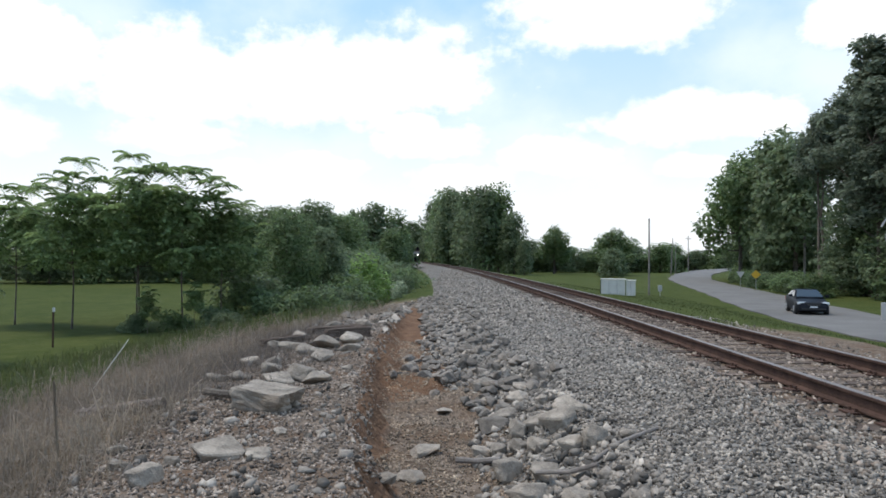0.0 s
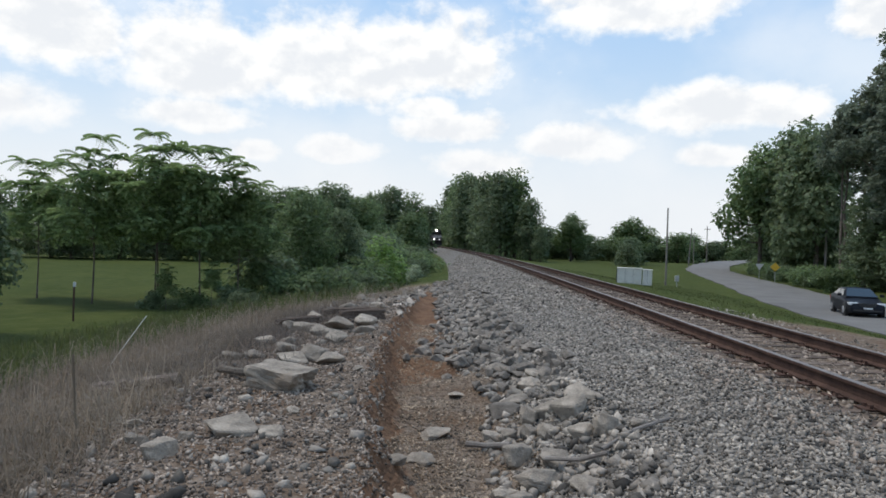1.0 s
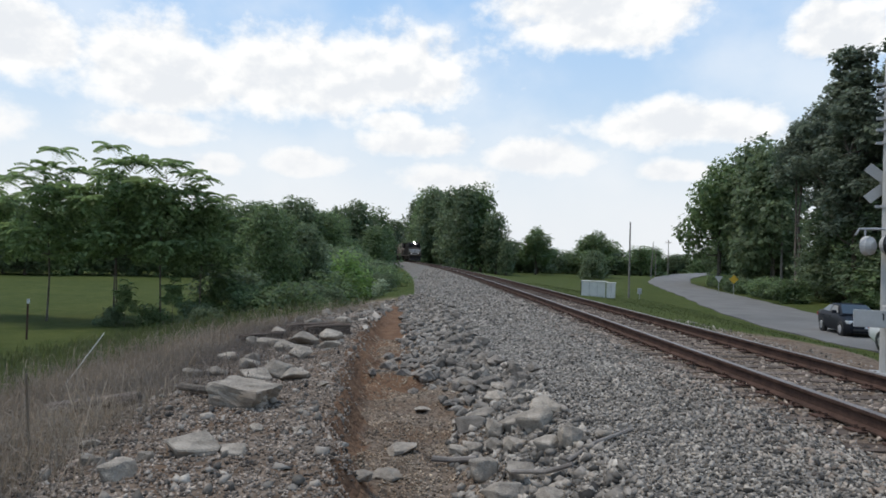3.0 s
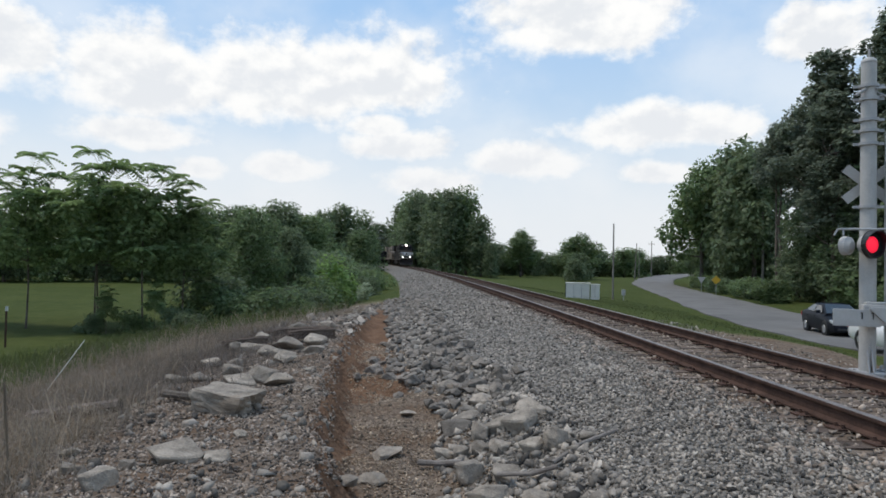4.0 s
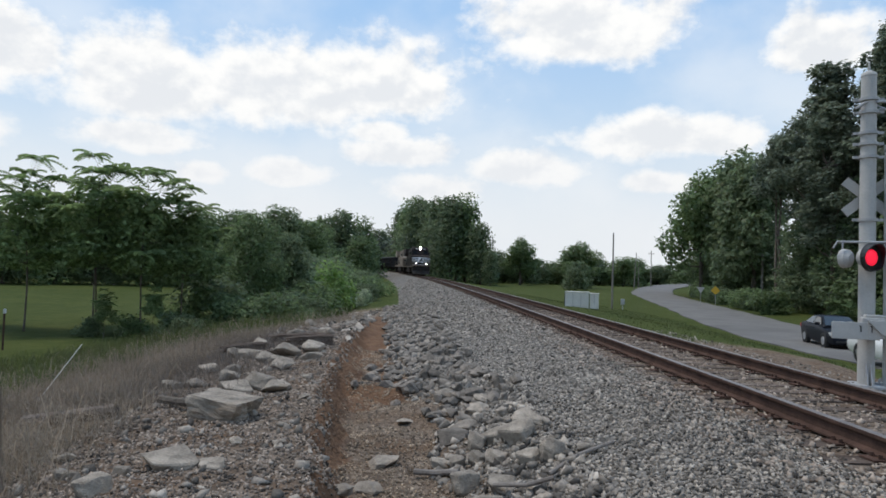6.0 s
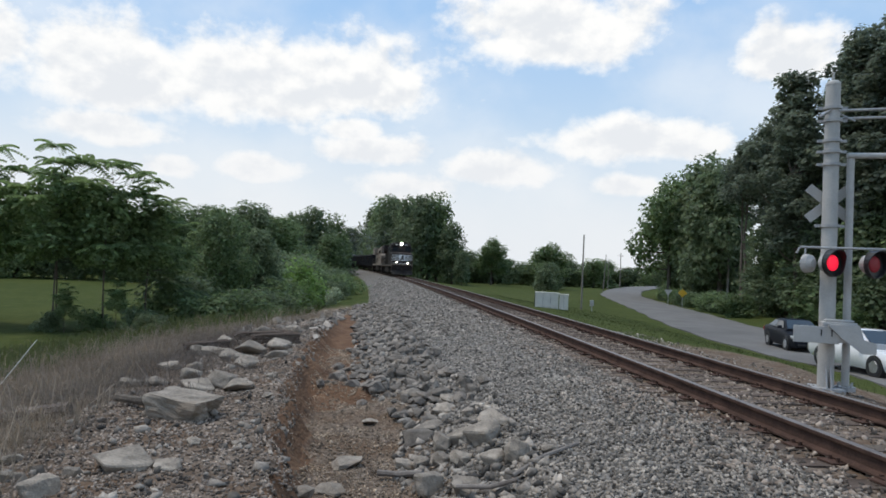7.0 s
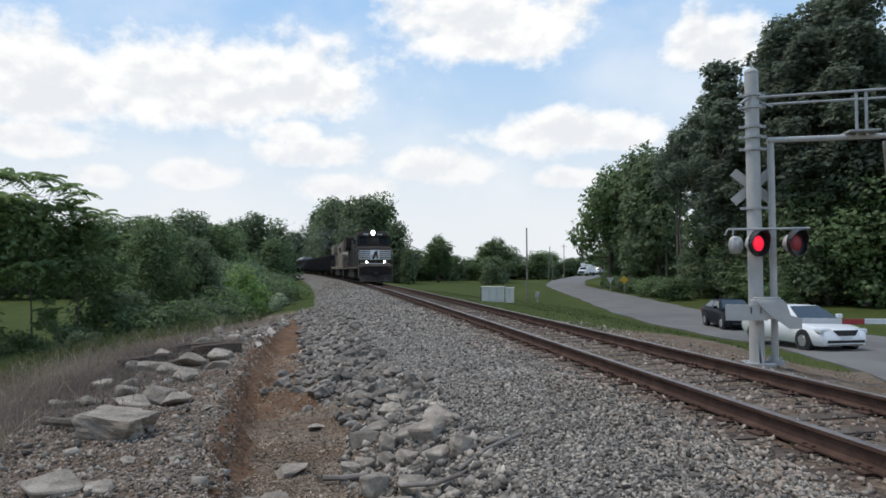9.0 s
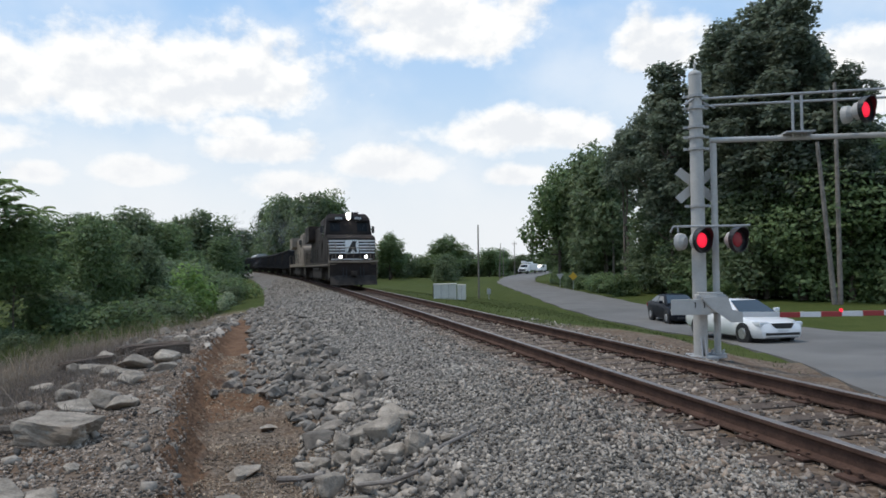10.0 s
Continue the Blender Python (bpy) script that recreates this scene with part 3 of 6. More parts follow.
def broad_tree(seed, material, low=0.28, wide=0.42, n=8500, size=0.42, count=17, h=12.0):
    r = np.random.default_rng(seed)
    blobs = []
    for i in range(count):
        z = h * (low + (0.93 - low) * (i + 0.5) / count) + r.uniform(-0.3, 0.3)
        k = math.sin(math.pi * min(1, 0.25 + 0.72 * (z / h - low) / (1 - low) + 0.1)) ** 0.6
        a = i * 2.4 + r.uniform(-0.5, 0.5)
        d = h * wide * 0.62 * k * r.uniform(0.35, 1.0)
        s = h * 0.135 * r.uniform(0.75, 1.3)
        blobs.append((d * math.cos(a), d * math.sin(a), z, s * 1.15, s * 1.15, s * 0.85))
    V = leaf_cloud(r, blobs, n, size, 0.8)
    return trunk_mesh("trunk", blobs, h, h * 0.022, seed, M["bark"]), quick("crown", V, quads(V), material)


def pine_tree(seed, n=15000, h=20.0, low=0.34):
    """Tall loblolly: bare lower trunk, a lumpy crown of many rounded needle clumps."""
    r = np.random.default_rng(seed)
    blobs = []
    for i in range(40):
        f = (i + r.uniform(0, 0.9)) / 40
        z = h * (low + (0.96 - low) * f)
        k = min(1.0, 0.55 + 1.5 * f) * (1.04 - f) ** 0.55
        a = i * 2.4 + r.uniform(-0.8, 0.8)
        d = 3.0 * k * r.uniform(0.15, 1.0)
        s = r.uniform(0.65, 1.15) * (0.62 + 0.42 * k)
        blobs.append((d * math.cos(a), d * math.sin(a), z, s * 1.12, s * 1.12, s * 0.92))
    V = leaf_cloud(r, blobs, n, 0.27, 0.65)
    return trunk_mesh("trunk", blobs, h, 0.2, seed, M["pinebark"]), quick("crown", V, quads(V), M["needle"])


def bush_plant(seed, material, n=2700, size=0.18, h=2.4, wide=1.0):
    r = np.random.default_rng(seed)
    blobs = []
    for i in range(11):
        a, d = r.uniform(0, 6.28), r.uniform(0, 0.5) * h * wide
        s = h * r.uniform(0.2, 0.34)
        blobs.append((d * math.cos(a), d * math.sin(a), h * r.uniform(0.15, 0.75), s * wide, s * wide, s))
    V = leaf_cloud(r, blobs, n, size, 0.65)
    V = V[(V.reshape(-1, 4, 3)[:, :, 2].min(1) > -0.1).repeat(4)]
    return trunk_mesh("stem", blobs[:6], h * 0.5, h * 0.02, seed, M["bark"]), quick("crown", V, quads(V), material)


def frond_tree(seed, h=6.6):
    """A slender tree with long feathered leaves drooping in stars at the twig ends, leafy in the middle, bare stem below."""
    r = np.random.default_rng(seed)
    blobs = []
    for i in range(14):
        f = (i + r.random()) / 14
        z = h * (0.40 + 0.38 * f) + r.uniform(-0.25, 0.25)
        a, d = i * 2.4, r.uniform(0.25, 1.0) * h * 0.2 * (1.1 - 0.5 * f)
        s = h * r.uniform(0.06, 0.10)
        blobs.append((d * math.cos(a), d * math.sin(a), z, s * 1.15, s * 1.15, s * 0.95))
    tips = [(b[0] * 1.25, b[1] * 1.25, b[2] + b[5] * 0.6) for b in blobs[::2]]
    for i in range(8):
        a, d = i * 2.4, h * 0.23 * math.sqrt((i + 0.2) / 8)
        tips.append((d * math.cos(a), d * math.sin(a), h * (0.95 - 0.26 * i / 8 + r.uniform(-0.06, 0.04))))
    out = [leaf_cloud(r, blobs, 3400, 0.16, 0.7).reshape(-1, 4, 3)]
    fr = []
    for tip in tips:
        for k in range(10):
            a, up = k * 0.63 + r.uniform(-0.25, 0.25), r.uniform(-0.1, 1.1)
            d = np.array([math.cos(a), math.sin(a), up])
            d /= np.linalg.norm(d)
            side = np.cross(d, [0, 0, 1.0])
            side /= np.linalg.norm(side)
            L = r.uniform(0.6, 1.05)
            for j in range(9):
                t = 0.15 + 0.85 * j / 8
                p = np.array(tip) + d * L * t + np.array([0, 0, -0.5 * L * t * t])
                for sgn in (-1, 1):
                    q = p + sgn * side * 0.24 * (1.1 - 0.55 * t) + np.array([0, 0, -0.09])
                    w = d * 0.055
                    fr.append([p - w * 0.4, (p + q) / 2 - w, q, (p + q) / 2 + w])
    out.append(np.array(fr))
    V = np.concatenate(out).reshape(-1, 3)
    return trunk_mesh("trunk", blobs + [(*t, 0.1, 0.1, 0.1) for t in tips[-8:]], h, 0.04, seed, M["bark"]), quick("crown", V, quads(V), M["leaf_feather"])


SHAPES = {
    "broad": [broad_tree(11, M["leaf"]), broad_tree(12, M["leaf_dark"]), broad_tree(13, M["leaf"], wide=0.5), broad_tree(14, M["leaf_dark"], low=0.2, wide=0.36)],
    "edge": [broad_tree(21, M["leaf_dark"], low=0.07, wide=0.46, n=15000, count=24, size=0.31), broad_tree(22, M["leaf"], low=0.07, wide=0.5, n=15000, count=24, size=0.31), broad_tree(23, M["leaf_dark"], low=0.07, wide=0.42, n=15000, count=24, size=0.31)],
    "far": [broad_tree(24, M["leaf_dark"], low=0.07, wide=0.46, n=4300, count=24, size=0.5), broad_tree(25, M["leaf"], low=0.07, wide=0.5, n=4300, count=24, size=0.5), broad_tree(26, M["leaf_dark"], low=0.1, wide=0.42, n=4300, count=22, size=0.5)],
    "pine": [pine_tree(31), pine_tree(32), pine_tree(33)],
    "bare_pine": [pine_tree(34, 6000, low=0.66), pine_tree(35, 6000, low=0.62)],
    "bush": [bush_plant(41, M["leaf"]), bush_plant(42, M["leaf_dark"]), bush_plant(43, M["leaf"], wide=1.4)],
    "light": [bush_plant(44, M["leaf_light"])],
    "blossom": [bush_plant(45, M["blossom"], n=1400)],
    "frond": [frond_tree(51), frond_tree(52)],
}
TALL = {"broad": 12.0, "edge": 12.0, "far": 12.0, "pine": 20.0, "bare_pine": 20.0, "bush": 2.4, "light": 2.4, "blossom": 2.4, "frond": 6.6}
LABEL = {
    "broad": ("broad-leaved tree with a full dark green crown", "tree", "tree"),
    "far": ("distant dark green broad-leaved tree", "tree", "tree"),
    "edge": ("dense dark green tree leafed down to the ground", "tree", "tree"),
    "pine": ("tall pine with a bare trunk and ragged dark crown", "tree", "pine_tree"),
    "bare_pine": ("thin tall pine with a long bare trunk and small crown", "tree", "pine_tree"),
    "bush": ("wild green bush on the railway bank", "bush", "bush"),
    "light": ("fresh light green bush beside the track", "bush", "bush"),
    "blossom": ("low bush with pale whitish flowers beside the track", "bush", "flowering_bush"),
    "frond": ("young tree with long feathered leaves against the sky", "tree", "feather_leaved_tree"),
}
prng = random.Random(5)


def plant(kind, x, y, height, group, which=None, widen=1.0, sink=0.1, lean=0.0):
    label, cat, name = LABEL[kind]
    stem, crown = SHAPES[kind][prng.randrange(len(SHAPES[kind])) if which is None else which]
    t = tagged(new(name), label, cat, group)
    k = height / TALL[kind]
    t.matrix_world = pose(x, y, gz(x, y) - sink, 0, lean, prng.uniform(0, 360)) @ Matrix.Diagonal((k * widen, k * widen, k, 1))
    for nm, me in (("trunk" if cat == "tree" else "stem", stem), ("crown", crown)):
        share(nm, me, t, Matrix())
    return t


def wood_left():
    g = "trees along the far side of the field"
    for i in range(14):
        x = -63 + i * 3.8
        plant("edge", x + prng.uniform(-1, 1), 66 + 0.35 * (x + 62) * 0.9 + prng.uniform(-2, 2), prng.uniform(7.5, 9.6), g, widen=1.15)
    for i in range(8):
        plant("far", -66 + i * 7.0 + prng.uniform(-2, 2), 88 + i * 1.6 + prng.uniform(-3, 3), prng.uniform(8.0, 9.5), g, widen=1.2)
    for x, y, h in ((-16, 98, 7.3), (-22, 92, 7.2), (-10.5, 112, 7.5), (-28, 86, 7.5)):
        plant("far", x, y, h, g, widen=1.25)
    # feather-leaved trees nearer, on the bank's foot
    g = "young trees at the foot of the bank"
    for x, y, h, w in ((-15.3, 25.8, 6.9, 0), (-12.5, 25.4, 7.0, 0), (-10.7, 25.4, 6.9, 1), (-9.6, 26.6, 6.0, 0), (-18.4, 27.0, 6.3, 1), (-13.9, 28.5, 6.6, 1)):
        plant("frond", x, y, h, g, w)
    for x, y, h in ((-11.6, 24.4, 1.9), (-10.0, 24.8, 2.1), (-8.9, 27.0, 2.3)):
        plant("frond", x, y, h, g, widen=0.9)
    plant("broad", -13.4, 16.6, 4.0, g, 1, 0.8)


def bank_bushes():
    g = "bushes on the railway bank"
    plant("edge", -8.4, 32.0, 5.5, g, 1, 0.85)
    plant("edge", -7.0, 34.5, 4.4, g, 0, 0.8)
    for x, y, h in ((-7.4, 25.5, 1.5), (-6.6, 26.5, 1.6), (-5.6, 28.5, 1.5), (-8.4, 28.0, 2.2), (-7.2, 36.0, 3.4),
                    (-8.6, 41.0, 3.6), (-9.4, 27.0, 1.2), (-10.9, 25.2, 0.9), (-12.3, 24.8, 0.8), (-8.9, 24.0, 1.0), (-5.9, 52.0, 2.6), (-8.8, 48.0, 3.8), (-7.8, 57.0, 3.6), (-8.2, 64.0, 3.8), (-4.9, 30.0, 1.2), (-5.2, 26.0, 0.9), (-3.9, 47.0, 1.5), (-4.4, 52.0, 2.0), (-5.0, 60.0, 2.4), (-7.4, 70.0, 3.0), (-9.4, 80.0, 3.5),
                    (-9.6, 36.5, 2.6), (-10.4, 40.0, 2.4), (-6.2, 32.0, 2.0), (-7.8, 22.4, 0.8)):
        plant("bush", x, y, h, g, widen=1.15)
    plant("light", -5.5, 40.0, 3.0, g)
    plant("light", -5.0, 37.5, 1.8, g)
    plant("light", -6.3, 36.0, 1.9, g, widen=1.2)
    plant("blossom", -4.4, 40.5, 1.6, g, widen=0.9)
    plant("blossom", -3.8, 42.0, 1.3, g, widen=0.9)


def wood_middle():
    g = "trees on both sides of the distant track"
    for x, y, h in ((-15.0, 122, 13.3), (-18.5, 126, 12.3), (-11.8, 132, 12.0), (-17, 140, 11), (-22, 134, 10), (-25, 124, 8.5)):
        plant("far", x, y, h, g, widen=0.95)
    for x, y, h in ((6.5, 142, 18.5), (9.8, 143, 18.5), (4.0, 165, 20.5), (12.6, 137, 13), (8.5, 156, 19.5), (1.5, 190, 22), (14.3, 133, 7.5), (5, 180, 20.5), (-1.5, 192, 23), (-3.5, 206, 22.5), (-7.0, 222, 21)):
        plant("far", x, y, h, g, widen=0.8)
    for i in range(9):
        plant("far", -13.5 - i * 2.2, 168 + i * 9, prng.uniform(9, 11), g, widen=1.2)
    for i in range(6):
        plant("far", -16 + i * 4.5, 245 + prng.uniform(-4, 4), prng.uniform(12, 15), g, widen=1.3)


def wood_far_right():
    g = "trees beyond the meadow"
    for i in range(27):
        x = 16 + i * 3.6
        plant("far", x + prng.uniform(-1.5, 1.5), 178 + prng.uniform(-6, 10) + i * 1.4, prng.uniform(6.0, 9.0), g, widen=1.9)
    plant("broad", 24.5, 160, 11.5, g, 2)
    plant("broad", 37.5, 152, 10.5, g, 2, 1.3)
    plant("far", 34.0, 140, 6.0, g, 0, 1.5)
    plant("far", 30.5, 128, 4.5, g, 0, 1.6)


def wood_right():
    g = "wood beside the road"
    for i in range(13):
        t = i / 12
        k = 0.42 if 5 <= i <= 8 else 1.0
        plant("edge", 51.8 - 9.5 * t + prng.uniform(0, 3), 118 - 62 * t + prng.uniform(-2, 2), prng.uniform(11, 17) * (1 - 0.25 * t) * k, g, widen=0.85)
    for x, y, h, w in ((39.2, 71, 19.5, 0), (40.4, 72.5, 20.5, 1), (41.4, 70.5, 22, 0)):
        plant("bare_pine", x, y, h, g, w)
    for x, y, h in ((45.2, 104, 20), (48.2, 97, 22), (51, 106, 22), (46.5, 90, 20)):
        plant("broad", x, y, h, g, widen=0.8)
    for x, y, h in ((43, 68, 24), (38.5, 61, 25), (43, 58, 28), (40, 53, 26), (44.5, 51, 29), (41.5, 46, 26), (46.5, 49, 23), (43, 42.5, 19), (49, 54, 24), (47, 62, 28), (54, 64, 25), (36.6, 57, 20), (39.6, 49.5, 24), (45.5, 55, 30)):
        plant("pine", x, y, h, g, widen=1.2)
    for x, y, h in ((42, 52, 9), (45, 46, 10), (47.5, 41, 9), (43, 60, 9.5), (52, 36, 8), (56, 31, 7), (50, 48, 11), (58, 40, 9), (62, 28, 8), (46, 52, 15), (49, 45, 14), (53, 50, 16), (44, 66, 14), (56, 45, 13), (38.5, 56, 10), (40.5, 49, 11.5), (42.5, 44.5, 12.5), (46, 41.5, 12), (49.5, 38.5, 11), (38.5, 62, 10), (54, 37, 11), (44, 47.5, 15), (42, 55, 15)):
        plant("edge", x, y, h, g, widen=1.1)
    for i in range(26):
        t = i / 25
        plant("bush", 30.5 + 15 * t ** 1.2 + prng.uniform(-0.5, 1.5) + (5 if t < 0.2 else 0), 48 + 58 * t, prng.uniform(1.2, 2.4), g, widen=1.3)


wood_left()
bank_bushes()
wood_middle()
wood_far_right()
wood_right()

# ---------------------------------------------------------------- poles, signs, cabinet


def utility_pole(x, y, h, r=0.14, lean=(0, 0), arm=True, label="weathered wooden utility pole beside the road"):
    p = tagged(new("utility_pole"), label, "utility pole", "utility poles")
    p.matrix_world = pose(x, y, gz(x, y) - 0.3, lean[0], lean[1], 15)
    bm = bmesh.new()
    tube(bm, (0, 0, 0), (0, 0, h), r, r * 0.65, 10)
    part("post", bm, M["pole"], p)
    if arm:
        bm = bmesh.new()
        box(bm, -0.75, 0.75, -0.05, 0.05, h - 0.75, h - 0.64)
        part("crossarm", bm, M["pole"], p)
        for k in (-0.65, 0.0, 0.65):
            bm = bmesh.new()
            tube(bm, (k, 0, h - 0.64), (k, 0, h - 0.48), 0.045, 0.03, 7)
            part("insulator", bm, M["galv"], p)
    return p


utility_pole(46.7, 88.0, 13.8, 0.17)
utility_pole(16.9, 57.2, 7.0, 0.09, arm=False, label="slim dark post standing in the meadow")
utility_pole(45.5, 138.0, 8.0, 0.12, (0, 3.5), arm=False)
utility_pole(52.0, 146.0, 8.5, 0.12)
utility_pole(60.0, 178.0, 8.5, 0.12)
utility_pole(39.4, 40.0, 16.6, 0.18)
utility_pole(38.9, 40.0, 12.2, 0.19, (0, -7.6), arm=False, label="leaning wooden push-brace pole")


def road_sign(x, y, h, diamond, turn):
    s = tagged(new("road_sign"), "yellow diamond warning sign on a steel post" if diamond else "small white road sign seen from behind", "road sign")
    s.matrix_world = pose(x, y, gz(x, y) - 0.05, 0, 0, turn)
    bm = bmesh.new()
    tube(bm, (0, 0, 0), (0, 0, h), 0.035, 0.035, 6)
    part("post", bm, M["galv"], s)
    bm = bmesh.new()
    if diamond:
        box(bm, -0.36, 0.36, -0.045, -0.03, -0.36, 0.36, 0, Matrix.Translation((0, 0, h)) @ Matrix.Rotation(math.pi / 4, 4, "Y"))
    else:
        prism(bm, [(-0.45, h + 0.3), (0.45, h + 0.3), (0, h - 0.45)], -0.045, -0.03)
        bmesh.ops.rotate(bm, verts=bm.verts, matrix=Matrix.Rotation(math.pi / 2, 3, "Z"))
    part("plate", bm, M["yellow"] if diamond else M["silver"], s)


road_sign(34.3, 75.0, 1.9, True, -20)
road_sign(33.0, 76.0, 1.9, False, -20)


def signal_cabinet():
    c = tagged(new("signal_cabinet"), "pair of white metal signal cabinets in the grass", "cabinet")
    x, y = 10.6, 42.4
    c.matrix_world = pose(x, y, gz(x, y) - 0.02, 0, 0, -14)
    for nm, x0, x1, h in (("large_cabinet", -1.15, 0.35, 1.02), ("small_cabinet", 0.42, 0.98, 0.95)):
        bm = bmesh.new()
        box(bm, x0, x1, -0.35, 0.35, 0.0, h, 0.02)
        b = part(nm, bm, M["cream"], c)
        bm = bmesh.new()
        box(bm, x0 - 0.04, x1 + 0.04, -0.40, 0.40, h - 0.004, h + 0.05, 0.015)
        part("lid", bm, M["cream"], b)
        for k in (0.33, 0.66) if x1 - x0 > 1 else (0.5,):
            bm = bmesh.new()
            xx = x0 + (x1 - x0) * k
            box(bm, xx - 0.006, xx + 0.006, -0.354, -0.34, 0.06, h - 0.05)
            part("door_seam", bm, M["trim"], b)
    # thin near-black sheet laid over the large cabinet's left side
    bm = bmesh.new()
    box(bm, -1.2, -1.156, -0.3, 0.3, 0.05, 0.98)
    part("dark_left_side", bm, M["trim"], c, "dark left side of the large cabinet")


signal_cabinet()


def small_cabinet():
    c = tagged(new("junction_box"), "small grey junction box on a short post", "box")
    c.matrix_world = pose(17.6, 56.4, gz(17.6, 56.4))
    bm = bmesh.new()
    tube(bm, (0, 0, 0), (0, 0, 0.5), 0.04)
    part("post", bm, M["galv"], c)
    bm = bmesh.new()
    box(bm, -0.16, 0.16, -0.1, 0.1, 0.45, 0.95, 0.02)
    part("box", bm, M["galv"], c)


small_cabinet()

# ---------------------------------------------------------------- level crossing signal
ARM = Vector((0.94, -0.34, 0)).normalized()
ARM_TURN = math.degrees(math.atan2(ARM.y, ARM.x))


def lamp_unit(parent, x0, z, lit, y0=0.0, back=False):
    """A round signal head with background disc, hood and lens; it faces -y, or +y when back."""
    f = 1 if back else -1
    x = y = 0.0
    turn = Matrix.Translation((x0, y0, 0)) @ Matrix.Rotation(radians(36), 4, "Z")
    bm = bmesh.new()
    tube(bm, (x, y - f * 0.02, z), (x, y - f * 0.16, z), 0.20, 0.185, 20)
    tube(bm, (x, y - f * 0.16, z), (x, y - f * 0.25, z), 0.185, 0.09, 20)
    head = part("signal_head", bm, M["silver"], parent, smooth=False)
    head.matrix_basis = turn
    if back:
        head.scale = (0.85, 0.85, 1)
    if back:
        return
    bm = bmesh.new()
    tube(bm, (x, y, z), (x, y + f * 0.02, z), 0.285, 0.285, 28)
    part("background_disc", bm, M["black"], head, "black background disc")
    bm = bmesh.new()
    n = 20
    for i in range(n):
        a0, a1 = (-1 + 2 * i / n) * math.pi, (-1 + 2 * (i + 1) / n) * math.pi
        pts = []
        for a, rr in ((a0, 0.265), (a1, 0.265), (a1, 0.28), (a0, 0.28)):
            pts.append((x + rr * math.sin(a), z + rr * math.cos(a)))
        l0, l1 = 0.09 + 0.10 * max(0, math.cos(a0)), 0.09 + 0.10 * max(0, math.cos(a1))
        va = [bm.verts.new((px, y + f * 0.015, pz)) for px, pz in pts]
        vb = [bm.verts.new((px, y + f * l, pz)) for (px, pz), l in zip(pts, (l0, l1, l1, l0))]
        for k in range(4):
            bm.faces.new((va[k], va[(k + 1) % 4], vb[(k + 1) % 4], vb[k]))
        bm.faces.new(vb)
    bmesh.ops.remove_doubles(bm, verts=bm.verts[:], dist=0.0005)
    bmesh.ops.recalc_face_normals(bm, faces=bm.faces)
    part("hood", bm, M["black"], head, "black hood")
    bm = bmesh.new()
    r = bmesh.ops.create_uvsphere(bm, u_segments=18, v_segments=9, radius=0.165)
    bmesh.ops.transform(bm, matrix=Matrix.Translation((x, y + f * 0.02, z)) @ Matrix.Diagonal((1, 0.22, 1, 1)), verts=r["verts"])
    part("lens", bm, M["redlit"] if lit else M["reddim"], head, "glowing red lens" if lit else "faintly glowing dark red lens", smooth=True)


